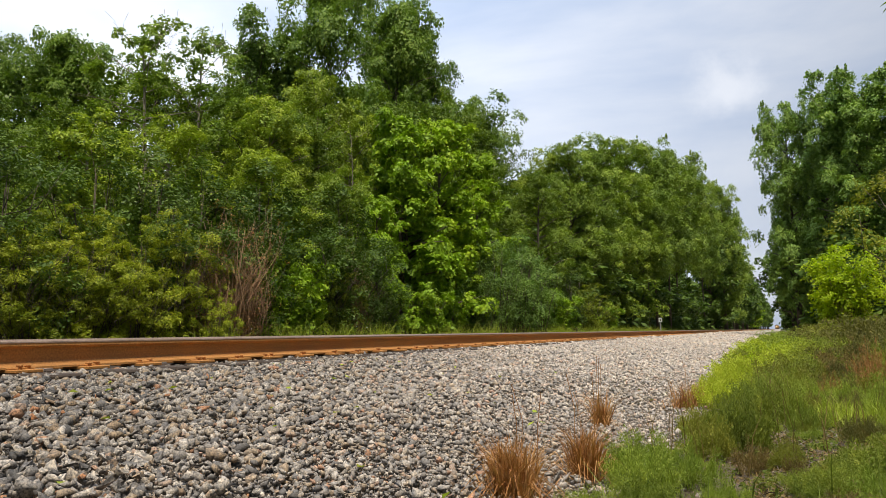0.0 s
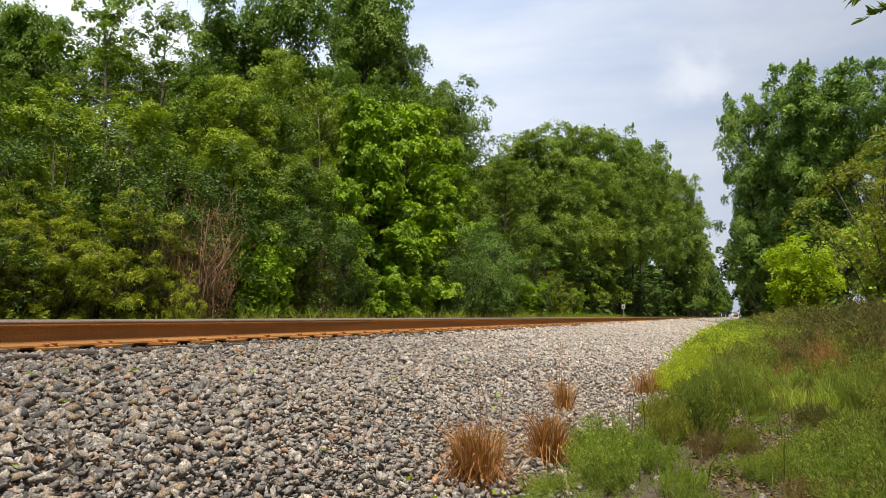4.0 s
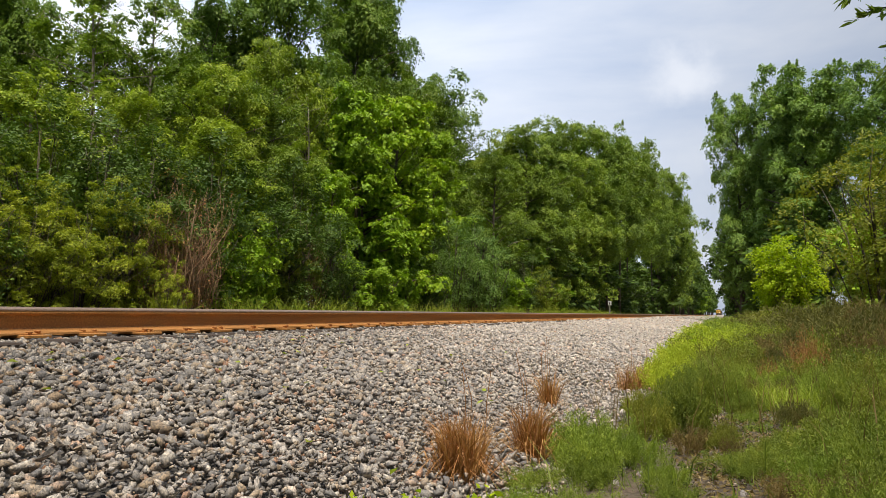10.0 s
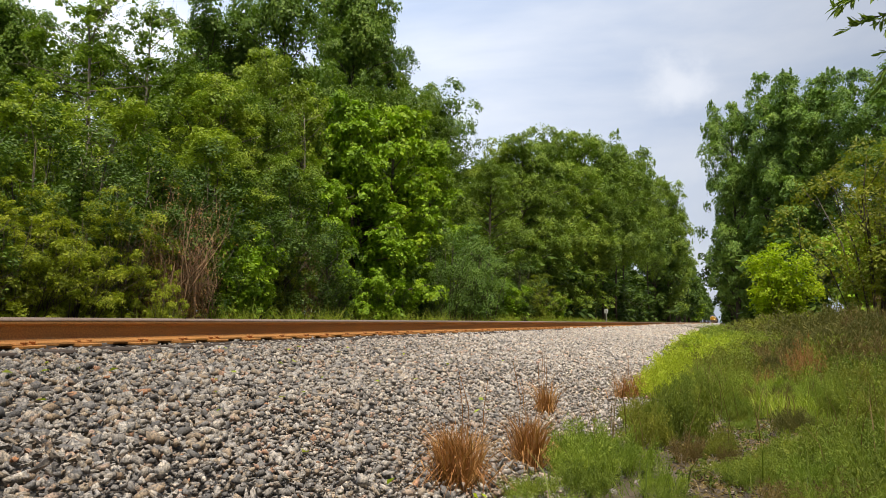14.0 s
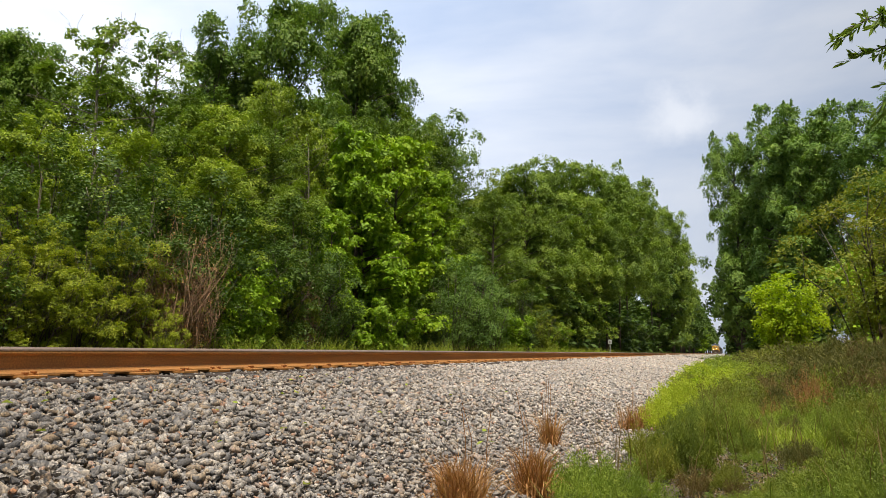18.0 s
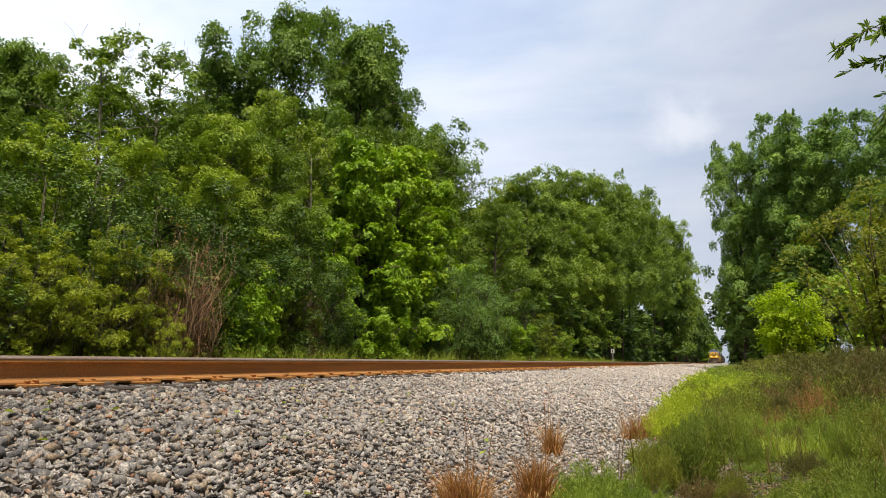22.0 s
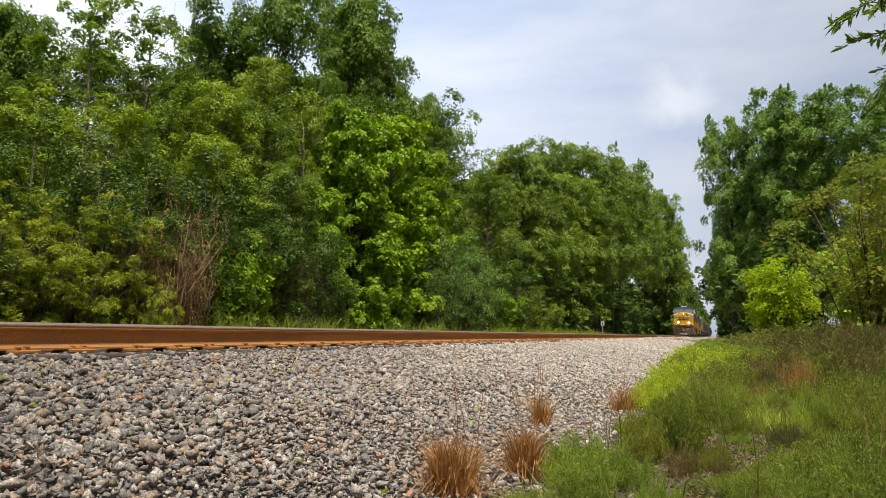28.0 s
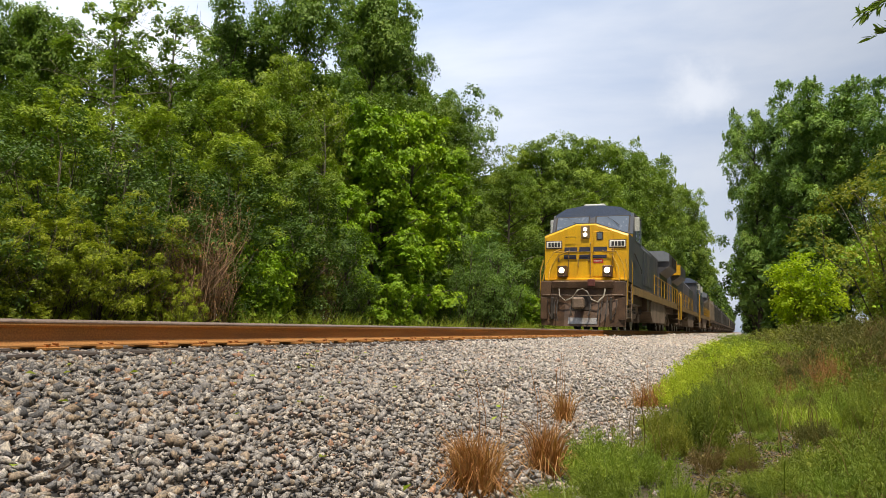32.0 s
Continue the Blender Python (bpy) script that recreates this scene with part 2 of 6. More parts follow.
RUST = worn("rust", (0.44, 0.185, 0.048), (0.26, 0.11, 0.036), 0.75, 0.0, 60, 5, 0.75, 0.25, (1, 0.25, 3))
RAIL_WEB = worn("rusty_rail", (0.50, 0.225, 0.055), (0.29, 0.132, 0.040), 0.72, 0.0, 70, 3, 0.8, 0.2, (1, 0.15, 6))
RAIL_TOP = worn("rail_head", (0.30, 0.215, 0.165), (0.20, 0.13, 0.085), 0.5, 0.3, 40, 3, 0.6, 0.05, (1, 0.2, 1))
TIE_WOOD = worn("tie_wood", (0.065, 0.045, 0.032), (0.03, 0.022, 0.018), 0.9, 0, 20, 4, 0.8, 0.5, (0.2, 1, 1))


def paled(n, l, colour, most=0.78, start=-2.6, end=5.5, across=1.5):
    """Mixes the stone's colour paler farther along the line and towards the bank's foot."""
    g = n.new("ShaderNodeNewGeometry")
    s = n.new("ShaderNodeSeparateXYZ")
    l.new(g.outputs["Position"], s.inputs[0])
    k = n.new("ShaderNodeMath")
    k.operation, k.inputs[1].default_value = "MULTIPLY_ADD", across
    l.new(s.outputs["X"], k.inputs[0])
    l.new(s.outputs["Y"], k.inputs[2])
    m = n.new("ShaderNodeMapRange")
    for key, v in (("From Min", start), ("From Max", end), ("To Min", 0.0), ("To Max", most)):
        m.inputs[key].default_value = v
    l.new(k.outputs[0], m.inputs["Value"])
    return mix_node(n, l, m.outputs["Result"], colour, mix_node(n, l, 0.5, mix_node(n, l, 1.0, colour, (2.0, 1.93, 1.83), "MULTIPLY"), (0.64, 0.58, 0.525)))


def stone_material(name, space_random):
    m, n, l, b = material(name, 0.85)
    if space_random == "Island":
        src = n.new("ShaderNodeNewGeometry").outputs["Random Per Island"]
    else:
        src = n.new("ShaderNodeObjectInfo").outputs["Random"]
    tone = ramp_node(n, [(0.0, (0.073, 0.076, 0.082)), (0.12, (0.142, 0.144, 0.151)), (0.32, (0.249, 0.243, 0.237)), (0.55, (0.353, 0.340, 0.320)), (0.72, (0.482, 0.469, 0.443)),
                         (0.80, (0.344, 0.284, 0.206)), (0.88, (0.258, 0.202, 0.142)), (0.94, (0.378, 0.292, 0.241)), (0.975, (0.361, 0.163, 0.065)), (1.0, (0.568, 0.555, 0.525))])
    l.new(src, tone.inputs["Fac"])
    one = space_random != "Island"
    grain = noise_node(n, l, 3.0 if one else 140, 4, 0.7)
    r = ramp_node(n, [(0.38, (0.24, 0.235, 0.23)), (0.58, (1.24, 1.17, 1.10))])
    l.new(grain, r.inputs["Fac"])
    blot = noise_node(n, l, 1.2 if one else 52, 3, 0.6)
    r2 = ramp_node(n, [(0.40, (0.66, 0.67, 0.70)), (0.62, (1.15, 1.08, 0.98))])
    l.new(blot, r2.inputs["Fac"])
    c = mix_node(n, l, 1.0, tone.outputs["Color"], r.outputs["Color"], "MULTIPLY")
    c = mix_node(n, l, 1.0, c, r2.outputs["Color"], "MULTIPLY")
    l.new(paled(n, l, c), b.inputs["Base Color"])
    bump(n, l, b, grain, 0.35, 0.004)
    return m


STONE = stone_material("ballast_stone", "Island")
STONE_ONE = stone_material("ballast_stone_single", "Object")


def ballast_bed():
    """The bed under the stones, and the far ballast where single stones can no longer be told apart."""
    m, n, l, b = material("ballast_bed", 0.9)
    c = n.new("ShaderNodeTexCoord")
    v = n.new("ShaderNodeTexVoronoi")
    v.inputs["Scale"].default_value = 17.0
    l.new(c.outputs["Object"], v.inputs["Vector"])
    sep = n.new("ShaderNodeSeparateColor")
    l.new(v.outputs["Color"], sep.inputs[0])
    # tones and gaps darkened: the shade between stones put into the bed's colour
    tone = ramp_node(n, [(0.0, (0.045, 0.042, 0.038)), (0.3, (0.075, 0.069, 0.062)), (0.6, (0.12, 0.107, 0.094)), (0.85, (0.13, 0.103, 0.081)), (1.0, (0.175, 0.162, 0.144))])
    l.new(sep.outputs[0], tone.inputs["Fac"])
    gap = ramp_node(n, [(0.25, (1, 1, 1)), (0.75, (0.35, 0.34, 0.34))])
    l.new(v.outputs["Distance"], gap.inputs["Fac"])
    l.new(paled(n, l, mix_node(n, l, 1.0, tone.outputs["Color"], gap.outputs["Color"], "MULTIPLY"), 0.95, 30.0, 70.0), b.inputs["Base Color"])
    inv = n.new("ShaderNodeMath")
    inv.operation, inv.inputs[0].default_value = "SUBTRACT", 1.0
    l.new(v.outputs["Distance"], inv.inputs[1])
    bump(n, l, b, inv.outputs[0], 0.9, 0.04)
    return m


BALLAST_BED = ballast_bed()


# ---- mesh helpers ----
def part(name, bm, mat, parent=None, label="", smooth=False):
    """One bmesh, or one ready mesh, as one object under a thing."""
    if isinstance(bm, bpy.types.Mesh):
        me = bm
    else:
        me = bpy.data.meshes.new(name)
        bm.to_mesh(me)
        bm.free()
    if mat is not None and not me.materials:
        me.materials.append(mat)
    if smooth:
        me.polygons.foreach_set("use_smooth", [True] * len(me.polygons))
    ob = new(name, me)
    if parent is not None:
        ob.parent = parent
    if label:
        ob["label"] = label
    return ob


def quads_mesh(name, pts):
    """A mesh of loose quads from an array of shape (n, 4, 3)."""
    k = len(pts)
    me = bpy.data.meshes.new(name)
    me.vertices.add(4 * k)
    me.vertices.foreach_set("co", np.ascontiguousarray(pts, dtype=np.float32).ravel())
    me.loops.add(4 * k)
    me.loops.foreach_set("vertex_index", np.arange(4 * k, dtype=np.int32))
    me.polygons.add(k)
    me.polygons.foreach_set("loop_start", np.arange(0, 4 * k, 4, dtype=np.int32))
    me.update(calc_edges=True)
    return me


def faces_mesh(name, verts, faces):
    me = bpy.data.meshes.new(name)
    me.from_pydata(verts, [], faces)
    me.update()
    return me


def tube(bm, points, radii, sides=6):
    """A tapered tube through the points."""
    rings = []
    for i, p in enumerate(points):
        p = Vector(p)
        q = Vector(points[min(i + 1, len(points) - 1)]) - Vector(points[max(i - 1, 0)])
        q.normalize()
        u = q.orthogonal().normalized()
        w = q.cross(u)
        rings.append([bm.verts.new(p + radii[i] * (math.cos(a) * u + math.sin(a) * w)) for a in [2 * math.pi * k / sides for k in range(sides)]])
    for a, b in zip(rings, rings[1:]):
        # match the twist of neighbouring rings
        off = min(range(sides), key=lambda s: (a[0].co - b[s].co).length)
        for k in range(sides):
            bm.faces.new((a[k], a[(k + 1) % sides], b[(k + 1 + off) % sides], b[(k + off) % sides]))
    bm.faces.new(rings[0][::-1])
    bm.faces.new(rings[-1])


def box(bm, x0, x1, y0, y1, z0, z1, bevel=0.0):
    """A bevelled box between two corners."""
    made = bmesh.ops.create_cube(bm, size=1.0)["verts"]
    for v in made:
        v.co = Vector(((x0 + x1) / 2 + v.co.x * (x1 - x0), (y0 + y1) / 2 + v.co.y * (y1 - y0), (z0 + z1) / 2 + v.co.z * (z1 - z0)))
    if bevel:
        edges = {e for v in made for e in v.link_edges}
        bmesh.ops.bevel(bm, geom=list(edges), offset=bevel, segments=1, affect="EDGES")


def boxed(x0, x1, y0, y1, z0, z1, bevel=0.0):
    bm = bmesh.new()
    box(bm, x0, x1, y0, y1, z0, z1, bevel)
    return bm


def extruded(outline, y0, y1):
    """The outline in x and z drawn out along y."""
    bm = bmesh.new()
    a = [bm.verts.new((x, y0, z)) for x, z in outline]
    b = [bm.verts.new((x, y1, z)) for x, z in outline]
    k = len(outline)
    for i in range(k):
        bm.faces.new((a[i], a[(i + 1) % k], b[(i + 1) % k], b[i]))
    bm.faces.new(a[::-1])
    bm.faces.new(b)
    bmesh.ops.recalc_face_normals(bm, faces=bm.faces)
    return bm


def slab(outline, x0, x1):
    """The outline in y and z drawn out along x."""
    bm = bmesh.new()
    a = [bm.verts.new((x0, y, z)) for y, z in outline]
    b = [bm.verts.new((x1, y, z)) for y, z in outline]
    k = len(outline)
    for i in range(k):
        bm.faces.new((a[i], a[(i + 1) % k], b[(i + 1) % k], b[i]))
    bm.faces.new(a[::-1])
    bm.faces.new(b)
    bmesh.ops.recalc_face_normals(bm, faces=bm.faces)
    return bm


def disc(bm, centre, axis, radius, length, sides=16):
    """A short cylinder along an axis."""
    made = bmesh.ops.create_cone(bm, cap_ends=True, segments=sides, radius1=radius, radius2=radius, depth=length)["verts"]
    turn = Vector(axis).to_track_quat("Z", "Y").to_matrix()
    for v in made:
        v.co = Vector(centre) + turn @ v.co


def spot(az, x):
    """The place on the line x = x that is seen az degrees to the left of the track's far end."""
    return x, -x / math.tan(radians(az))


# ---- ground ----
TRACK, GAUGE = -5.33, 0.75           # the track's middle, half the distance of the rails
NEAR_RAIL, FAR_RAIL = TRACK + GAUGE, TRACK - GAUGE


def ground_z(x, y):
    """The height of the ground; the rails' top is 0."""
    known = ((-400, 1.0), (-60, 0.6), (-14, -0.15), (-10, -0.45), (-8.6, -0.62), (-1.6, -0.62), (-0.6, -0.55), (0.6, -0.50), (2.0, -0.36), (5, -0.12), (12, 0.1), (60, 0.8), (400, 2.0))
    z = known[0][1] if x < known[0][0] else known[-1][1]
    for (a, za), (b, zb) in zip(known, known[1:]):
        if a <= x <= b:
            z = za + (zb - za) * (x - a) / (b - a)
    rough = 0.05 * noise.noise((x * 0.5, y * 0.5, 3.0)) + 0.025 * noise.noise((x * 2, y * 2, 7.0))
    return z + (rough if -60 < x < 60 and not -8.6 < x < -1.3 else 0)


def build_ground():
    xs = [-2500, -900, -400, -150, -60, -35, -25, -20, -17, -14, -12, -11, -10, -9, -8.6, -7, -5, -3, -1.6, -1.3, -1.0, -0.8, -0.5, -0.25, 0, 0.25, 0.5, 0.75, 1, 1.3, 1.6, 2, 2.5, 3, 3.5, 4, 5, 6, 8, 10, 14, 20, 30, 60, 150, 400, 900, 2500]
    ys = [-600, -200, -80, -40, -20, -10, -6, -4] + [-3 + 0.4 * i for i in range(40)] + [13 + i for i in range(28)] + [42, 46, 50, 56, 64, 75, 90, 110, 140, 180, 240, 320, 450, 650, 900, 1300, 2000, 3500]
    verts = [(x, y, ground_z(x, y)) for y in ys for x in xs]
    k = len(xs)
    faces = [(j * k + i, j * k + i + 1, (j + 1) * k + i + 1, (j + 1) * k + i) for j in range(len(ys) - 1) for i in range(k - 1)]
    ob = part("ground", faces_mesh("ground", verts, faces), SOIL, None, smooth=True)
    tagged(ob, "bare brown soil and low growth beside the track", "ground", kind="structure")


build_ground()

BED = ((-8.9, -0.60), (-6.95, -0.215), (-6.0, -0.24), (-4.02, -0.24), (-3.7, -0.255), (-1.3, -0.49), (-0.75, -0.545), (-0.55, -0.62))


def bed_z(x, y):
    """The top of the ballast."""
    for (a, za), (b, zb) in zip(BED, BED[1:]):
        if a <= x <= b:
            z = za + (zb - za) * (x - a) / (b - a)
            break
    else:
        z = -0.62
    swell = 0.03 * noise.noise((x * 0.8, y * 0.45, 1.0)) if x > -4.0 else 0.0
    return z + swell


def build_bed():
    xs = [-8.9, -8, -6.95, -6.0, -5.0, -4.4, -4.02, -3.7, -3.2, -2.7, -2.2, -1.75, -1.3, -1.0, -0.75, -0.55]
    ys = [-8, -4] + [-2 + 0.5 * i for i in range(80)] + [40, 46, 54, 64, 80, 100, 140, 200, 300, 500, 900, 1600]
    verts = [(x, y, bed_z(x, y) - (0.065 if y < 40 else 0.02)) for y in ys for x in xs]
    k = len(xs)
    faces = [(j * k + i, j * k + i + 1, (j + 1) * k + i + 1, (j + 1) * k + i) for j in range(len(ys) - 1) for i in range(k - 1)]
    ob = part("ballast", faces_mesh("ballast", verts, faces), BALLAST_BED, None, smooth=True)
    return tagged(ob, "bank of grey and tan crushed stone under the track", "ballast", kind="structure")


ballast = build_bed()


# ---- plants ----
def unit(v):
    return v / np.maximum(np.linalg.norm(v, axis=-1, keepdims=True), 1e-9)


def leaf_quads(rng, centre, normal, size, slim=0.55, droop=0.0):
    """Folded leaves of four corners at the given places, roughly across the given normals."""
    k = len(centre)
    along = unit(np.cross(normal, rng.normal(size=(k, 3))))
    along[:, 2] -= droop
    along = unit(along)
    side = unit(np.cross(normal, along))
    length = (size * rng.uniform(0.65, 1.3, k))[:, None]
    wide = length * slim * rng.uniform(0.8, 1.2, (k, 1))
    sag = normal * length * rng.uniform(-0.12, 0.22, (k, 1))
    return np.stack([centre - along * length * 0.5, centre + side * wide * 0.5 + sag, centre + along * length * 0.5, centre - side * wide * 0.5 + sag], 1)


def crown_points(rng, lumps, count, shell=0.55, squash=0.8, pads=8, flat=0.16):
    """Places and outward normals of leaves: every lump (x, y, z, radius) carries flat drooping sprays on its outer and upper side, with gaps between them."""
    lumps = np.array(lumps)
    k = len(lumps) * pads
    of = np.repeat(np.arange(len(lumps)), pads)
    way = unit(rng.normal(size=(k, 3)) + (0, 0, 0.25))
    low = way[:, 2] < -0.5
    way[low, 2] *= -1
    big = lumps[of, 3] * rng.uniform(0.32, 0.66, k)
    hub = lumps[of, :3] + way * (lumps[of, 3] * rng.uniform(shell, 1.0, k))[:, None] * (1, 1, squash)
    up = unit(way * 0.55 + rng.normal(size=(k, 3)) * 0.28 + (0, 0, 0.75))
    u = unit(np.cross(up, rng.normal(size=(k, 3))))
    w = np.cross(up, u)
    inside = count // 9
    pick = rng.choice(k, count - inside, p=big ** 2 / (big ** 2).sum())
    a = rng.uniform(0, 2 * np.pi, len(pick))
    d = np.sqrt(rng.random(len(pick))) * (1 + 0.32 * np.sin(3 * a + pick) + 0.18 * np.sin(7 * a + 2.0 * pick))
    flare = u[pick] * np.cos(a)[:, None] + w[pick] * np.sin(a)[:, None] * 0.75
    lift = flat * rng.normal(size=len(pick)) - 0.34 * d ** 2
    place = hub[pick] + (flare * d[:, None] + up[pick] * lift[:, None]) * big[pick][:, None]
    tilt = unit(up[pick] + flare * (0.5 * d)[:, None] + rng.normal(size=(len(pick), 3)) * 0.34)
    # a thin filling of leaves within the lumps
    fill = rng.choice(len(lumps), inside)
    core = lumps[fill, :3] + np.clip(rng.normal(size=(inside, 3)), -1.5, 1.5) * (lumps[fill, 3] * 0.42)[:, None]
    return np.concatenate([place, core]), np.concatenate([tilt, unit(rng.normal(size=(inside, 3)) + (0, 0, 0.4))])


def spire_points(rng, lumps, count, shoots, tall):
    """Leaves round upright shoots that stand out of a crown's top."""
    lumps = np.array(lumps)
    order = np.argsort(-(lumps[:, 2] + lumps[:, 3]))[:max(4, len(lumps) // 2)]
    foot = lumps[rng.choice(order, shoots)]
    base = foot[:, :3] + rng.normal(size=(shoots, 3)) * (foot[:, 3] * 0.38)[:, None] * (1, 1, 0.2) + np.stack([0 * foot[:, 3], 0 * foot[:, 3], foot[:, 3] * 0.25], 1)
    high = (tall * 0.7 + foot[:, 3] * 0.3) * rng.uniform(0.5, 1.0, shoots)
    pick = rng.integers(0, shoots, count)
    f = rng.random(count)
    wide = 0.20 * tall * np.sin(np.pi * (0.2 + 0.75 * f)) * rng.random(count) ** 0.5 * (0.4 + 0.6 * high[pick] / tall)
    a = rng.uniform(0, 2 * np.pi, count)
    out = np.stack([np.cos(a), np.sin(a), 0 * a], 1)
    place = base[pick] + out * wide[:, None] + np.stack([0 * f, 0 * f, f * high[pick]], 1)
    return place, unit(out + rng.normal(size=(count, 3)) * 0.4 + (0, 0, 0.7))


def make_tree(name, seed, height, spread, leaves, leaf, leaf_mat, bark, bare=0.15, limbs=14, lumps_each=3, lump=0.8, slim=0.55, top=1.0, trunk_r=None, shell=0.55, twigs=0, droop=0.0, skirt=1.0, pads=8, shoots=0, tall=1.0, flat=0.16):
    """A tapered trunk with limbs, and a crown of many leaves in clumps at the limbs' ends."""
    rng = np.random.default_rng(seed)
    root = new(name)
    bm = bmesh.new()
    r0 = trunk_r or height * 0.017
    lean = rng.normal(size=2) * 0.022 * height
    stem = [(lean[0] * s * s + 0.05 * math.sin(5 * s + seed), lean[1] * s * s + 0.05 * math.cos(4 * s + seed), height * 0.9 * s - (0.3 if s == 0 else 0)) for s in np.linspace(0, 1, 7)]
    tube(bm, stem, [r0 * (1.25 if i == 0 else 1 - 0.14 * i) for i in range(7)], 7)
    lumps = []
    for i in range(limbs):
        s = bare + (1 - bare) * (i + rng.uniform(0, 0.8)) / limbs
        # the crown's outline: widest a third of the way up, ragged
        reach = spread * (0.35 + 1.0 * math.sin(math.pi * min(1.0, 0.22 + 0.78 * (s - bare) / (1 - bare) * top)) ** 0.8) * rng.uniform(0.55, 1.03) * 0.78
        # the skirt: how far the lowest limbs reach beside the widest
        reach *= skirt + (1 - skirt) * min(1.0, max(0.0, (s - 0.12) / 0.33))
        a = 2.4 * i + rng.uniform(-0.5, 0.5)
        k = min(int(s * 6), 5)
        base = np.array(stem[k]) + (np.array(stem[k + 1]) - np.array(stem[k])) * (s * 6 - k)
        tip = base + np.array([math.cos(a) * reach, math.sin(a) * reach, height * rng.uniform(0.04, 0.12)])
        mid = base * 0.5 + tip * 0.5 + (0, 0, 0.06 * height * rng.uniform(-0.2, 0.6))
        rl = r0 * 0.38 * (1.1 - 0.7 * s)
        tube(bm, [base, mid, tip], [rl, rl * 0.6, rl * 0.2], 5)
        for j in range(lumps_each):
            f = rng.uniform(0.45, 1.08)
            c = base + (tip - base) * f + rng.normal(size=3) * lump * 0.45
            lumps.append((*c, lump * rng.uniform(0.55, 1.15)))
        for j in range(twigs):
            f = rng.uniform(0.3, 1.0)
            b0 = base + (tip - base) * f
            b1 = b0 + rng.normal(size=3) * 0.5 * lump + (0, 0, 0.6 * lump)
            tube(bm, [b0, (b0 + b1) / 2 + rng.normal(size=3) * 0.06, b1], [rl * 0.3, rl * 0.2, 0.006], 4)
    t = np.array(stem[-1])
    for j in range(lumps_each + 1):
        lumps.append((*(t + rng.normal(size=3) * lump * 0.4), lump * rng.uniform(0.5, 0.9)))
    part("trunk", bm, bark, root, smooth=True)
    place, tilt = crown_points(rng, lumps, leaves, shell, 0.8, pads, flat)
    if shoots:
        more, turned = spire_points(rng, lumps, leaves // 22, shoots, tall)
        place, tilt = np.concatenate([place, more]), np.concatenate([tilt, turned])
    part("crown", quads_mesh("crown", leaf_quads(rng, place, tilt, leaf, slim, droop)), leaf_mat, root)
    return root


def make_shrub(name, seed, height, spread, leaves, leaf, leaf_mat, bark, stems=12, lump=0.35, slim=0.5, shell=0.35, twig=0.012, crook=0.0, twigs=3):
    """Many stems from one foot, with leaves along their upper parts."""
    rng = np.random.default_rng(seed)
    root = new(name)
    bm = bmesh.new()
    lumps = []
    for i in range(stems):
        a, lean = rng.uniform(0, 2 * math.pi), rng.uniform(0.15, 1.0)
        tip = np.array([math.cos(a) * spread * lean, math.sin(a) * spread * lean, height * rng.uniform(0.55, 1.0) * (1.1 - 0.35 * lean)])
        foot = tip * (0.15, 0.15, 0) + (0, 0, -0.1)
        mid = foot * 0.5 + tip * 0.5 + (0, 0, height * 0.12) + rng.normal(size=3) * crook
        foot = foot + rng.normal(size=3) * (crook, crook, 0)
        tube(bm, [foot, mid, tip], [twig * 1.5, twig, twig * 0.3], 4)
        for f in (0.35, 0.62, 0.95):
            q = foot + (tip - foot) * f + rng.normal(size=3) * 0.12 * spread + (0, 0, height * 0.08 * f)
            lumps.append((*q, lump * rng.uniform(0.6, 1.25)))
        for j in range(twigs):
            b0 = foot + (tip - foot) * rng.uniform(0.4, 0.95)
            tube(bm, [b0, b0 + rng.normal(size=3) * 0.16 * spread + (0, 0, 0.15 * height)], [twig * 0.6, twig * 0.2], 4)
    part("branchwork", bm, bark, root, smooth=True)
    place, tilt = crown_points(rng, lumps, leaves, shell, 0.9, 5, 0.2)
    place[:, 2] = np.abs(place[:, 2])
    part("foliage", quads_mesh("foliage", leaf_quads(rng, place, tilt, leaf, slim)), leaf_mat, root)
    return root


def put(proto, x, y, scale=1.0, turn=0.0, wide=1.0, z=None, label="", group=""):
    """Stand a plant at a place: the first call moves the plant itself, later ones copy it."""
    m = pose(x, y, (ground_z(x, y) if z is None else z) - 0.03, 0, 0, turn) @ Matrix.Diagonal((scale * wide, scale * wide, scale, 1))
    if "placed" in proto:
        ob = copy_thing(proto, m)
        ob.matrix_basis = m
    else:
        ob = proto
        ob.matrix_basis = m
        ob["placed"] = 1
    if label:
        tagged(ob, label, group=group)
    return ob


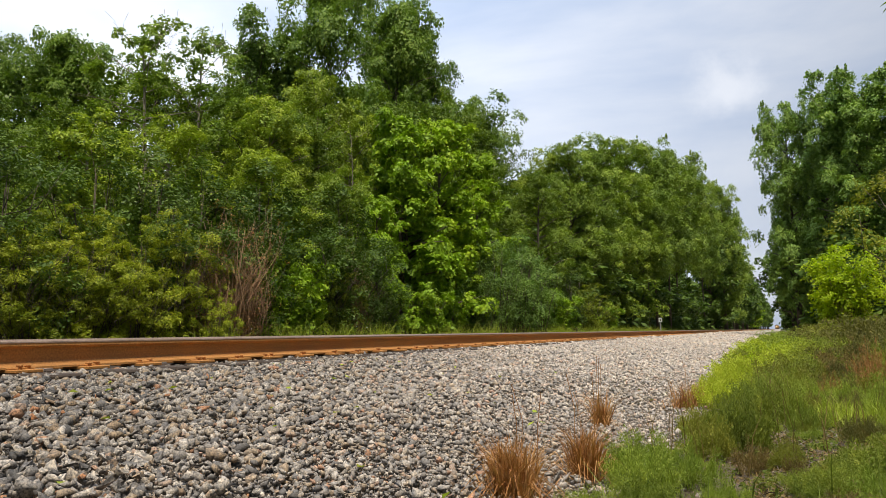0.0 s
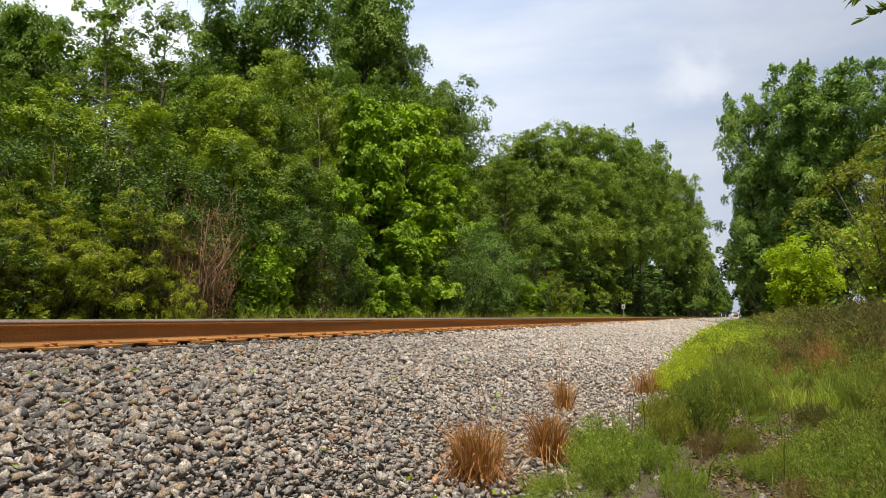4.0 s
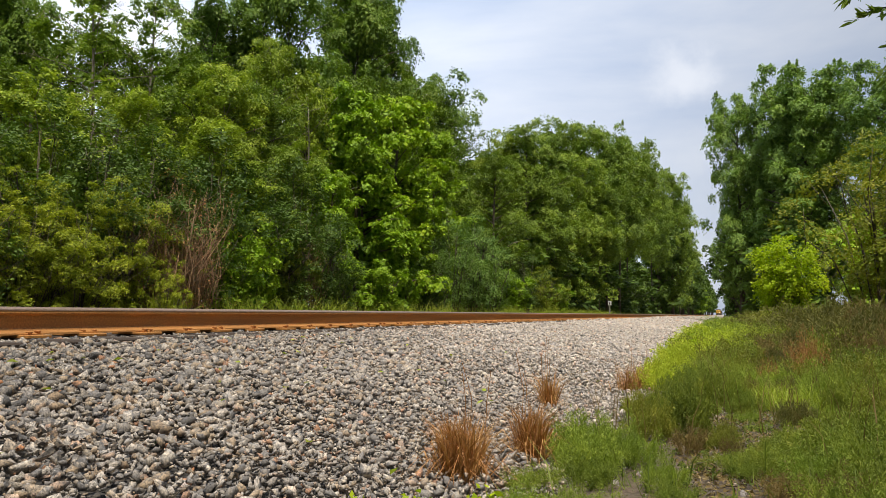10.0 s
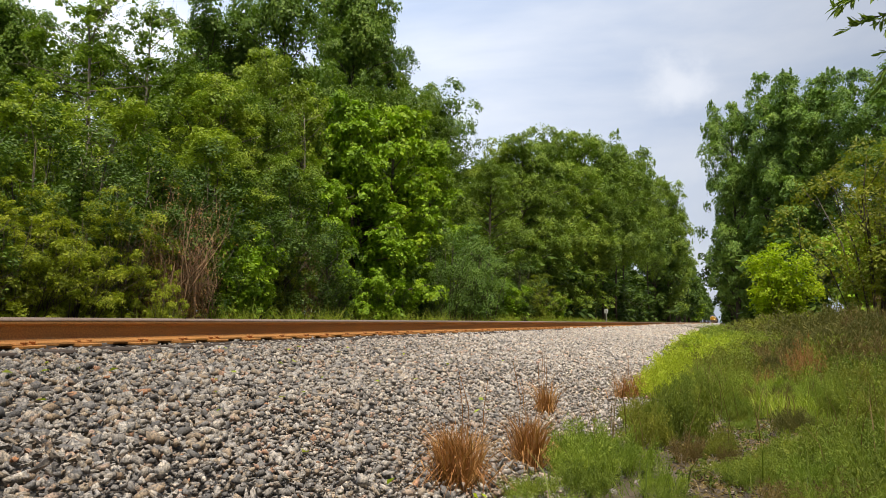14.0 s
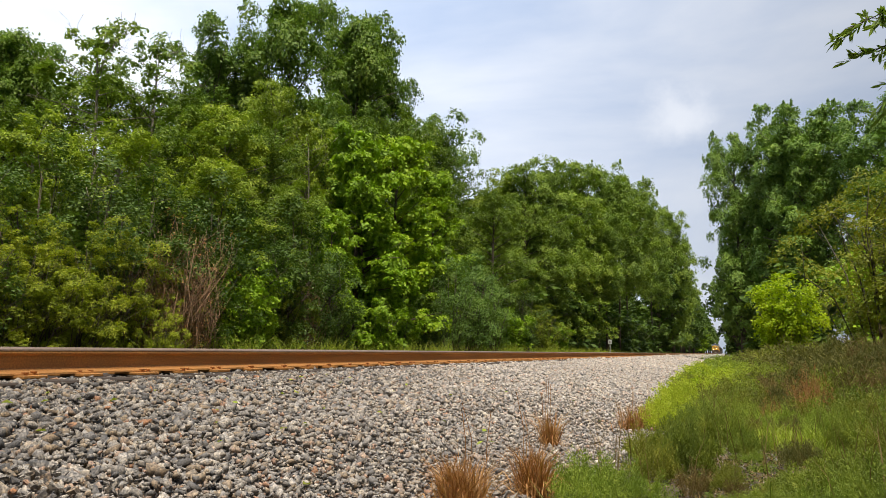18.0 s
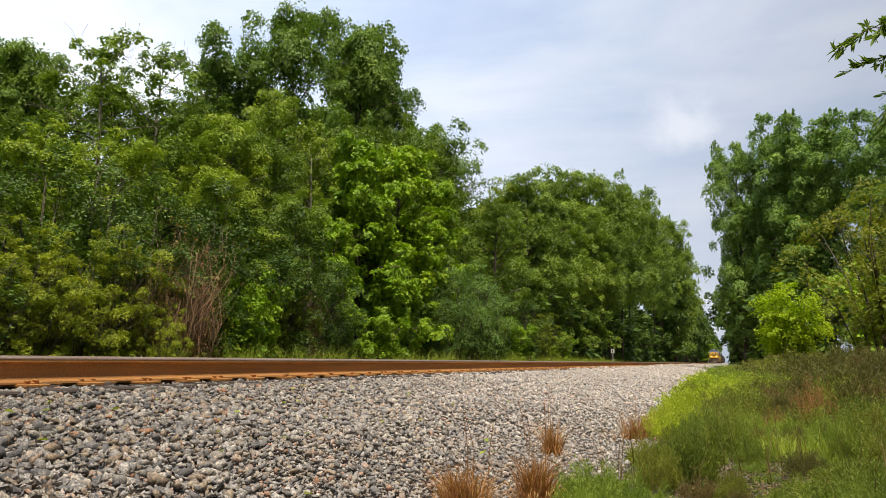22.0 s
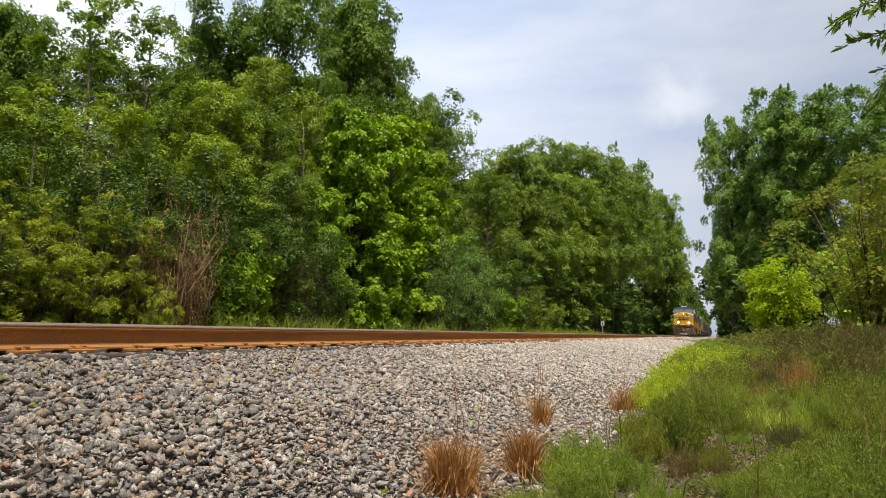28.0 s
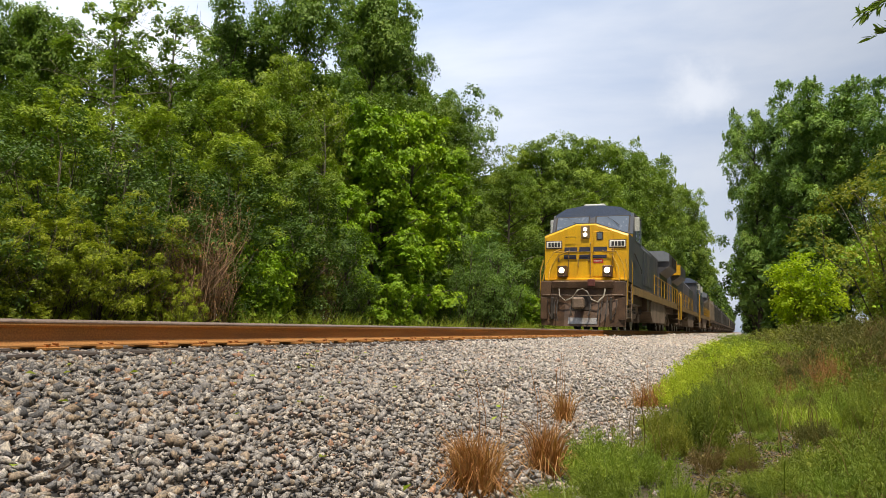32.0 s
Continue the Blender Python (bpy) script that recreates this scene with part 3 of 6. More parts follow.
def kinds():
    k = {}
    k["oak"] = tagged(make_tree("oak_tree", 11, 15.0, 3.4, 42000, 0.18, LEAF_OAK, BARK, 0.30, 34, 2, 1.15, 0.6, top=0.9, pads=11), "tall dark green oak with a broad ragged crown", "tree", "trees of the wood")
    k["oakb"] = tagged(make_tree("oak_tree", 31, 15.0, 3.3, 36000, 0.18, LEAF_OAK, BARK, 0.32, 34, 2, 1.15, 0.6, top=0.62, pads=11), "dark green oak with a rounded lobed crown", "tree", "trees of the wood")
    k["mid"] = tagged(make_tree("broadleaf_tree", 12, 10.0, 3.1, 44000, 0.105, LEAF_MID, BARK, 0.04, 40, 3, 0.68, 0.55, pads=7), "mid-green broadleaf tree in full leaf", "tree", "trees of the wood")
    k["bright"] = tagged(make_tree("maple_tree", 13, 9.0, 2.5, 26000, 0.155, LEAF_BRIGHT, BARK, 0.03, 40, 3, 0.58, 0.7, pads=5), "bright yellow-green tree leafy to the ground", "tree", "trees of the wood")
    k["olive"] = tagged(make_tree("elm_tree", 14, 9.5, 2.5, 34000, 0.11, LEAF_OLIVE, BARK_PALE, 0.05, 40, 3, 0.58, 0.5, pads=6, shoots=40, tall=0.45), "olive-green tree with fine leaves", "tree", "trees of the wood")
    k["sparse"] = tagged(make_tree("poplar_tree", 15, 11.5, 2.6, 6600, 0.115, LEAF_ASH, BARK_PALE, 0.30, 22, 2, 0.5, 0.7, twigs=8, trunk_r=0.11, pads=4), "thin pale-barked tree with sparse leaves and bare twigs", "tree", "trees of the wood")
    k["big"] = tagged(make_tree("cottonwood_tree", 16, 17.0, 3.3, 56000, 0.20, LEAF_BLUE, BARK, 0.03, 54, 3, 1.0, 0.6, top=0.72, pads=8, shoots=60, tall=0.75), "large blue-green tree with an upright leafy crown", "tree", "trees along the line")
    k["far"] = tagged(make_tree("woodland_tree", 17, 16.0, 3.7, 14000, 0.38, LEAF_DARK, BARK, 0.03, 46, 3, 1.0, 0.6, skirt=0.75), "dense green woodland tree beside the line", "tree", "trees along the line")
    k["farmid"] = tagged(make_tree("ash_tree", 18, 15.0, 3.0, 46000, 0.19, LEAF_ASH, BARK, 0.08, 54, 3, 0.95, 0.55, skirt=0.85, top=0.9, pads=9, shoots=70, tall=0.6), "dense mid-green tree beside the line", "tree", "trees along the line")
    k["canopy"] = tagged(make_tree("overhanging_tree", 41, 15.0, 4.0, 44000, 0.19, LEAF_ASH, BARK, 0.36, 50, 3, 1.0, 0.55, top=0.8, pads=9, shoots=60, tall=0.6, trunk_r=0.13), "tall mid-green tree with a wide overhanging crown", "tree", "trees along the line")
    k["distant"] = tagged(make_tree("distant_tree", 19, 16.0, 3.7, 3000, 0.80, LEAF_DARK, BARK, 0.10, 30, 2, 1.4, 0.6, skirt=0.45), "dense dark green tree far along the line", "tree", "trees along the line")
    k["bare"] = tagged(make_tree("dead_tree", 44, 6.0, 1.9, 260, 0.09, LEAF_MID, BARK_PALE, 0.30, 13, 2, 0.4, 0.6, twigs=5, trunk_r=0.06), "leafless grey dead tree leaning among the green", "tree", "trees of the wood")
    # the dark leaf puts the shade under the trees into the undergrowth's colour
    k["under"] = tagged(make_shrub("undergrowth_bush", 28, 3.2, 1.6, 1500, 0.30, LEAF_DARK, BARK, 10, 0.6, 0.6), "dense undergrowth at the wood's foot, its green darkened for shade", "bush", "undergrowth of the wood")
    k["pine"] = tagged(make_shrub("cedar_bush", 21, 3.4, 1.0, 9000, 0.10, LEAF_BLUE, BARK, 16, 0.42, 0.25), "bluish-green feathery young cedar", "bush", "bushes of the wood's edge")
    k["shrub"] = tagged(make_shrub("leafy_shrub", 22, 2.8, 1.3, 6500, 0.13, LEAF_BRIGHT, BARK, 16, 0.42, 0.6), "bright green leafy shrub at the wood's edge", "bush", "bushes of the wood's edge")
    k["dark_shrub"] = tagged(make_shrub("dark_shrub", 23, 3.2, 1.5, 15000, 0.062, LEAF_DARK, BARK, 18, 0.45, 0.55), "dark green dense shrub at the wood's edge", "bush", "bushes of the wood's edge")
    k["yellow"] = tagged(make_shrub("yellowing_shrub", 24, 2.3, 1.2, 26000, 0.055, LEAF_FERN, BARK, 44, 0.17, 0.28, twig=0.006, crook=0.08, twigs=2), "yellow-green shrub with fine fading leaves", "bush", "bushes of the wood's edge")
    k["dead"] = tagged(make_shrub("withered_shrub", 25, 2.8, 1.25, 900, 0.06, GRASS_DRY, BARK_DEAD, 34, 0.3, 0.3, twig=0.0095, crook=0.26, twigs=9), "withered reddish-brown shrub with bare stems", "bush", "bushes of the wood's edge")
    k["lime"] = tagged(make_shrub("lime_shrub", 26, 2.4, 1.1, 17000, 0.085, LEAF_LIME, BARK, 20, 0.42, 0.6), "vivid lime-green rounded shrub beside the weeds", "bush", "bushes by the path")
    k["tawny"] = tagged(make_shrub("tawny_shrub", 27, 3.2, 1.2, 15000, 0.058, LEAF_YELLOW, BARK, 18, 0.4, 0.45), "thin tawny shrub with yellowing leaves", "bush", "bushes by the path")
    return k


K = kinds()


def apex(kind):
    """The top of a tree's crown, in the tree's own space."""
    for o in K[kind].children:
        if o.name.startswith("crown"):
            v = np.empty(3 * len(o.data.vertices), np.float32)
            o.data.vertices.foreach_get("co", v)
            v = v.reshape(-1, 3)
            high = v[np.argsort(-v[:, 2])[:120]]
            return high[:, 0].mean(), high[:, 1].mean(), high[:, 2].mean()


TOPS = {kind: apex(kind) for kind in ("oak", "oakb", "mid", "bright", "olive", "sparse", "big", "far", "farmid", "canopy", "bare")}


def rise(kind, az, el, x, turn, wide, px=None, py=None):
    """Stand a tree on the line x so that its top rises at this azimuth and elevation over the camera's place."""
    if py is None:
        px, py = spot(az, x)
    ax, ay, top = TOPS[kind]
    s = (math.hypot(px, py) * math.tan(radians(el)) - ground_z(px, py)) / top
    c, d = math.cos(radians(turn)) * s * wide, math.sin(radians(turn)) * s * wide
    put(K[kind], px - c * ax + d * ay, py - d * ax - c * ay, s, turn, wide)


def build_wood():
    rng = random.Random(4)
    # the skyline: azimuth and elevation of each crown's top, the line it stands on, its breadth
    for az, el, x, kind, w in ((61, 20.5, -18, "mid", 1.1), (57.5, 20.6, -19, "oak", 0.8), (54.7, 21.2, -19, "oak", 0.7), (51.8, 21.0, -18, "oak", 0.7), (49.3, 20.4, -19, "mid", 1.1), (46.8, 19.4, -18, "mid", 1.0), (43.6, 20.0, -19, "mid", 0.9),
                               (41.0, 25.0, -20, "oak", 0.8), (38.4, 23.2, -20, "oak", 0.8), (33.2, 26.6, -18.5, "oak", 0.66), (32.0, 27.0, -19.5, "oak", 0.62), (28.8, 25.2, -18, "oak", 0.68), (26.6, 24.0, -18.5, "oak", 0.6), (24.6, 21.6, -17.5, "oak", 0.55),
                               (36.3, 21.5, -20.5, "mid", 1.0), (22.6, 18.0, -17, "mid", 0.9), (21.0, 19.2, -17.0, "oakb", 0.95), (22.6, 18.8, -18, "oak", 0.8), (19.2, 17.6, -17, "oakb", 0.8), (17.6, 14.6, -15.5, "olive", 1.0), (24.0, 18.5, -16.5, "mid", 0.9),
                               (15.9, 15.0, -13.8, "farmid", 0.85), (14.4, 14.4, -13.2, "farmid", 0.9), (12.9, 15.5, -13.0, "farmid", 0.95), (11.0, 15.0, -12.6, "farmid", 0.95), (9.4, 14.8, -12.2, "canopy", 0.85), (8.9, 10.8, -11.0, "canopy", 0.75), (7.6, 13.6, -11.8, "canopy", 0.85),
                               (6.4, 12.6, -11.6, "canopy", 0.72), (5.3, 11.4, -11.2, "canopy", 0.62), (4.1, 11.2, -10.4, "farmid", 0.72), (3.5, 9.2, -10.2, "canopy", 0.6)):
        rise(kind, az, el, x, rng.uniform(0, 360), w)
    rise("sparse", 47.6, 23.4, -15, 40, 1.2)
    rise("sparse", 44.6, 23.0, -16, 130, 1.0)
    rise("bare", 48.6, 14.2, -11.0, 70, 1.2)
    rise("bare", 33.0, 17.0, -12.6, 200, 0.8)
    # the middle row
    for az, el, x, kind, w in ((60, 17, -13, "mid", 1.0), (55.5, 17, -14, "mid", 1.0), (51.5, 16.4, -13, "olive", 1.3), (47.6, 16.5, -13, "olive", 1.3), (45.2, 13.5, -13.5, "mid", 1.2), (42, 18, -14, "mid", 1.1),
                               (39.5, 18.5, -13, "olive", 1.0), (35.6, 20.8, -14, "olive", 0.8), (37.4, 17.5, -13.5, "mid", 0.9), (32.6, 18.5, -13.4, "olive", 0.75), (30.2, 18.0, -12.2, "bright", 0.85), (26.6, 17.2, -12.2, "bright", 0.9), (41, 14.5, -11.8, "olive", 1.2), (28.6, 18.5, -13.6, "mid", 1.0), (28.4, 13.0, -11.4, "bright", 1.0), (23.5, 16, -13.4, "mid", 0.9),
                               (21.6, 14.3, -12.2, "bright", 0.8), (18.6, 13, -13.5, "mid", 0.9), (24.6, 11.5, -11.5, "bright", 0.9), (31.6, 11.5, -11.4, "bright", 0.9), (43.5, 11, -11.4, "mid", 1.1), (49, 10.5, -11.4, "mid", 1.1), (37, 10, -11.2, "bright", 0.9),
                               (53.5, 11.5, -11.6, "olive", 1.2), (34, 13, -11.6, "mid", 1.0)):
        rise(kind, az, el, x, rng.uniform(0, 360), w)
    y = 140.0
    while y < 900:
        put(K["far" if y < 190 else "distant"], rng.uniform(-11.8, -11.0) - (1.6 if y > 180 else 0), y, rng.uniform(1.42, 1.58), rng.uniform(0, 360), 0.95)
        y += rng.uniform(9, 12) * (1 + y / 260)
    # a second rank closes the wood behind
    for y in range(6, 130, 9):
        put(K["far" if y < 60 else "distant"], -24 + rng.uniform(-2, 2), y, 0.62 if y < 40 else 0.8, rng.uniform(0, 360), 1.2)
    for x, y in ((-20, 2), (-24, -4), (-14, -2), (-12, -8), (-18, -12), (-8, -16), (-2, -18), (5, -17), (11, -13), (15, -6), (16, 2), (16, 10), (15, 18), (14, 26)):
        put(K["distant"], x, y, 0.7, rng.uniform(0, 360), 1.1)
    # the trees on the near side of the line
    for az, el, y, kind, w in ((-1.1, 16.4, 56, "big", 0.62), (-3.2, 18.2, 53, "big", 0.72), (-4.9, 17.8, 52, "big", 0.8), (-7.0, 17.6, 51, "big", 0.85), (-9.2, 17.6, 49, "big", 0.8), (-12, 17.4, 47, "big", 0.9), (-4.2, 16, 64, "big", 0.85), (-16, 17, 44, "big", 1.0), (-12, 13, 38, "mid", 1.0), (-20, 15, 33, "mid", 1.0), (-0.9, 8.6, 68, "far", 0.9), (-2.6, 9.5, 70, "far", 0.9)):
        rise(kind, az, el, 0, rng.uniform(0, 360), w, -y * math.tan(radians(az)), y)
    y = 74.0
    while y < 900:
        put(K["far" if y < 150 else "distant"], rng.uniform(4.4, 5.4), y, rng.uniform(1.0, 1.2), rng.uniform(0, 360), 0.95)
        y += rng.uniform(10, 13) * (1 + y / 260)


build_wood()


def build_edge():
    """The bushes along the wood's edge and beside the path."""
    rng = random.Random(9)
    for az, x, kind, s, w in ((56, -9.9, "yellow", 0.9, 1.1), (52.5, -9.8, "yellow", 0.98, 1.1), (49.2, -9.7, "yellow", 0.92, 1.1), (46.2, -9.8, "yellow", 1.05, 1.0), (43.6, -9.9, "yellow", 0.85, 0.9),
                              (42.2, -9.5, "dead", 1.0, 0.9), (40.8, -9.5, "dead", 0.8, 0.9), (43.4, -9.6, "dead", 0.85, 0.8), (42.9, -9.0, "yellow", 0.55, 0.8), (38.4, -10.0, "shrub", 0.75, 0.9), (36.2, -10.0, "shrub", 0.85, 0.8), (34.0, -10.2, "yellow", 1.0, 0.7),
                              (32.4, -10.2, "dead", 0.9, 0.6), (30.8, -10.4, "dark_shrub", 0.7, 0.8), (27.0, -10.2, "shrub", 0.7, 1.0), (25.0, -10.2, "shrub", 0.75, 1.0), (22.8, -10.6, "dark_shrub", 1.0, 1.0),
                              (21.0, -10.6, "pine", 1.25, 1.0), (19.2, -10.6, "pine", 1.45, 1.0), (17.6, -10.6, "pine", 1.1, 1.1), (16.3, -10.4, "shrub", 0.9, 1.1), (15.0, -10.6, "dark_shrub", 1.2, 1.1),
                              (13.8, -10.6, "yellow", 1.3, 1.2), (12.6, -10.6, "shrub", 0.8, 1.2), (58, -10.5, "dark_shrub", 1.0, 1.1), (48, -10.8, "dark_shrub", 1.05, 1.1),
                              (52, -10.9, "dark_shrub", 1.1, 1.1), (45, -10.9, "dark_shrub", 1.1, 1.1), (36, -11, "dark_shrub", 1.1, 1.0), (42.3, -10.6, "dark_shrub", 1.0, 1.1), (40, -11.2, "dark_shrub", 1.2, 1.1), (33.5, -11, "dark_shrub", 1.2, 1.0)):
        put(K[kind], *spot(az, x), s, rng.uniform(0, 360), w)
    # undergrowth that closes the foot of the wood
    y = 30.0
    while y < 420:
        put(K["under" if y > 60 else "dark_shrub"], -14.6 + rng.uniform(-1.2, 0.8) - y / 200, y, rng.uniform(1.0, 1.5) * (1 + y / 400), rng.uniform(0, 360), 1.1)
        if y > 42:
            put(K["under"], 4.4 + rng.uniform(-0.6, 0.8), y + 2, rng.uniform(1.0, 1.5) * (1 + y / 400), rng.uniform(0, 360), 1.2)
        put(K["under"], -17.5 + rng.uniform(-1, 1), y + 1, rng.uniform(1.3, 1.8) * (1 + y / 400), rng.uniform(0, 360), 1.3)
        y += 2.4 + y * 0.03
    y = 46.0
    while y < 130:
        put(K["under"], -13.4 + rng.uniform(-0.6, 0.6), y, rng.uniform(1.3, 1.7), rng.uniform(0, 360), 1.2)
        y += rng.uniform(2.2, 3.0)
    for y in range(58, 150, 6):
        put(K["far"], -19.5 + rng.uniform(-1, 1), y, 0.85, rng.uniform(0, 360), 1.3)
    for y in range(8, 64, 4):
        put(K["dark_shrub"], -15.5 + rng.uniform(-0.8, 0.8), y, rng.uniform(1.1, 1.5), rng.uniform(0, 360), 1.3)
    put(K["lime"], 1.62, 22.5, 1.0, 10, 0.95)
    put(K["bright"], -10.3, 330, 1.3, 60, 1.2, label="pale green bushy tree close beside the line")
    put(K["tawny"], 2.55, 14.2, 1.3, 30, 0.9)
    put(K["tawny"], 3.6, 12.0, 1.1, 200, 1.0)
    put(K["dark_shrub"], 4.6, 17.0, 1.0, 80, 1.1)
    put(K["shrub"], 4.4, 25.0, 1.2, 80, 1.1)


build_edge()


# ---- track ----
def rail_outline(x):
    """A flat-bottomed rail, its head's top at z = 0."""
    half = [(0.0, 0.0), (0.026, -0.001), (0.035, -0.009), (0.0375, -0.034), (0.030, -0.043), (0.0115, -0.053), (0.0085, -0.090), (0.0100, -0.135), (0.022, -0.158), (0.074, -0.172), (0.076, -0.184)]
    right = [(x + a, z) for a, z in half]
    left = [(x - a, z) for a, z in half[1:]]
    return right + left[::-1]


def build_rails():
    for x in (NEAR_RAIL, FAR_RAIL):
        root = tagged(new("rail"), "long rusty brown steel rail with a worn head", "rail", "rails of the track", "structure")
        part("web", extruded(rail_outline(x), -12, 1500), RAIL_WEB, root)
        part("head", extruded([(x - 0.0385, -0.016), (x - 0.0360, -0.0075), (x - 0.026, 0.001), (x, 0.002), (x + 0.026, 0.001), (x + 0.0360, -0.0075), (x + 0.0385, -0.016)], -12, 1500), RAIL_TOP, root, "worn grey-brown running surface")


build_rails()


def build_ties():
    """Wooden ties under the rails, each with its plates and spikes."""
    rng = random.Random(5)
    bm = boxed(-1.3, 1.3, -0.115, 0.115, -0.18, 0.0, 0.012)
    tie_me = bpy.data.meshes.new("tie")
    bm.to_mesh(tie_me)
    tie_me.materials.append(TIE_WOOD)
    bm = boxed(-0.18, 0.18, -0.095, 0.095, -0.010, 0.012, 0.004)
    box(bm, 0.079, 0.095, -0.095, 0.095, 0.012, 0.022, 0.003)
    box(bm, -0.095, -0.079, -0.095, 0.095, 0.012, 0.022, 0.003)
    plate_me = bpy.data.meshes.new("tie_plate")
    bm.to_mesh(plate_me)
    plate_me.materials.append(RAIL_WEB)
    bm = boxed(-0.009, 0.009, -0.009, 0.009, -0.02, 0.030)
    box(bm, -0.030, 0.014, -0.014, 0.014, 0.024, 0.038, 0.004)
    spike_me = bpy.data.meshes.new("spike")
    bm.to_mesh(spike_me)
    spike_me.materials.append(RUST)
    y = -1.0
    while y < 60:
        tie = new("railway_tie", tie_me)
        tie.matrix_basis = pose(TRACK + rng.uniform(-0.03, 0.03), y, -0.208, 0, 0, rng.uniform(-0.8, 0.8))
        tagged(tie, "dark weathered wooden tie half buried in stone", "railway tie", "ties of the track")
        if y < 40:
            for gx, out in ((GAUGE, 1), (-GAUGE, -1)):
                if gx < 0 and y > 8:
                    continue
                plate = new("tie_plate", plate_me)
                plate.parent = tie
                plate.matrix_basis = pose(gx, 0, 0.012)
                if gx > 0 and y < 22:
                    for dx, dy, turn in ((0.088, 0.055, 0), (0.088 if rng.random() < 0.4 else 0.14, -0.05, 0), (-0.088, -0.05, 180)):
                        spike = new("spike", spike_me)
                        spike.parent = tie
                        spike.matrix_basis = pose(gx + dx, dy + rng.uniform(-0.01, 0.01), 0.010 + rng.uniform(0, 0.008), 0, rng.uniform(-6, 6), turn + rng.uniform(-8, 8))
        y += 0.50 + rng.uniform(-0.025, 0.025)


build_ties()


# ---- marker post and stake beyond the track ----
WHITE_METAL = worn("white_metal", (0.72, 0.72, 0.66), (0.5, 0.48, 0.4), 0.5, 0, 30, 3, 0.4, 0.05)
POST_STEEL = worn("post_steel", (0.40, 0.38, 0.33), (0.25, 0.22, 0.18), 0.6, 0.3, 30, 3, 0.5, 0.1)
BLACK_MARK = worn("black_mark", (0.03, 0.03, 0.03), (0.06, 0.06, 0.06), 0.6)


def build_posts():
    x, y = spot(8.47, -7.75)
    root = tagged(new("marker_post"), "thin steel post with a small white plate beside the track", "marker post")
    root.matrix_basis = pose(x, y, bed_z(x, y) - 0.05)
    part("post", boxed(-0.035, 0.035, -0.025, 0.025, -0.1, 1.15, 0.006), POST_STEEL, root)
    part("plate", boxed(-0.125, 0.125, -0.045, -0.027, 1.02, 1.32, 0.006), WHITE_METAL, root, "square white metal plate")
    part("mark", boxed(-0.035, 0.025, -0.050, -0.0455, 1.08, 1.25), BLACK_MARK, root, "dark upright mark on the plate")
    x, y = spot(42.5, -8.9)
    stake = part("marker_stake", boxed(-0.018, 0.018, -0.018, 0.018, -0.2, 0.66, 0.005), POST_STEEL)
    stake.matrix_basis = pose(x, y, bed_z(x, y) - 0.02, 2, 3, 10)
    tagged(stake, "short grey stake standing at the wood's edge", "stake")
    # a low concrete block where the ballast ends, far along the line
    blk = part("drain_block", boxed(-0.35, 0.35, -0.3, 0.3, -0.2, 0.30, 0.03), worn("concrete", (0.34, 0.33, 0.30), (0.22, 0.21, 0.18), 0.9))
    blk.matrix_basis = pose(-1.1, 70, -0.55)
    tagged(blk, "low grey concrete block at the ballast's foot", "concrete block")


build_posts()


# ---- train ----
YELLOW = worn("yellow_paint", (0.98, 0.55, 0.010), (0.60, 0.29, 0.025), 0.42, 0, 110, 1.4, 0.55, 0.01, (1.6, 1, 0.5))
YELLOW_RAIL = worn("yellow_rail", (0.60, 0.34, 0.03), (0.30, 0.19, 0.05), 0.5, 0, 40, 3, 0.6, 0.05)
BLUE = worn("blue_paint", (0.072, 0.080, 0.102), (0.170, 0.140, 0.108), 0.42, 0, 40, 1.2, 0.6, 0.05, (1, 1, 0.4))
ROOF_BLUE = worn("roof_blue", (0.110, 0.145, 0.240), (0.15, 0.17, 0.22), 0.45, 0, 40, 1.5, 0.6, 0.05)
PALE_GREY = worn("pale_grey", (0.26, 0.28, 0.31), (0.17, 0.17, 0.17), 0.5, 0, 30, 2, 0.6, 0.05)
SILL = worn("sill_paint", (0.38, 0.24, 0.075), (0.16, 0.11, 0.07), 0.6, 0, 30, 1.3, 0.8, 0.1)
GRIME = worn("grime", (0.150, 0.085, 0.048), (0.052, 0.031, 0.020), 0.5, 0, 30, 2.2, 0.8, 0.25)
GRIME_PALE = worn("grime_pale", (0.320, 0.235, 0.165), (0.150, 0.100, 0.068), 0.7, 0, 25, 1.3, 0.8, 0.2)
DARK_IRON = worn("dark_iron", (0.055, 0.048, 0.043), (0.11, 0.085, 0.065), 0.7, 0.2, 25, 3, 0.7, 0.25)
STEEL = worn("bare_steel", (0.45, 0.42, 0.39), (0.25, 0.20, 0.17), 0.38, 0.8, 25, 3, 0.6, 0.1)
HOSE = worn("pale_hose", (0.46, 0.41, 0.33), (0.3, 0.26, 0.2), 0.7, 0, 40, 5, 0.5, 0.1)
RED_SIGN = worn("red_sign", (0.70, 0.05, 0.03), (0.5, 0.05, 0.04), 0.5)
MARK_BLUE = worn("mark_blue", (0.030, 0.036, 0.085), (0.09, 0.08, 0.09), 0.5)
CAR_GREY = worn("car_grey", (0.10, 0.097, 0.090), (0.06, 0.050, 0.042), 0.85, 0, 30, 0.9, 0.7, 0.1, (1, 1, 0.3))
CAR_TAN = worn("car_tan", (0.27, 0.215, 0.15), (0.14, 0.11, 0.08), 0.85, 0, 30, 0.9, 0.7, 0.1, (1, 1, 0.3))
CAR_DARK = worn("car_dark", (0.038, 0.038, 0.034), (0.065, 0.050, 0.038), 0.85, 0, 30, 0.9, 0.7, 0.1, (1, 1, 0.3))


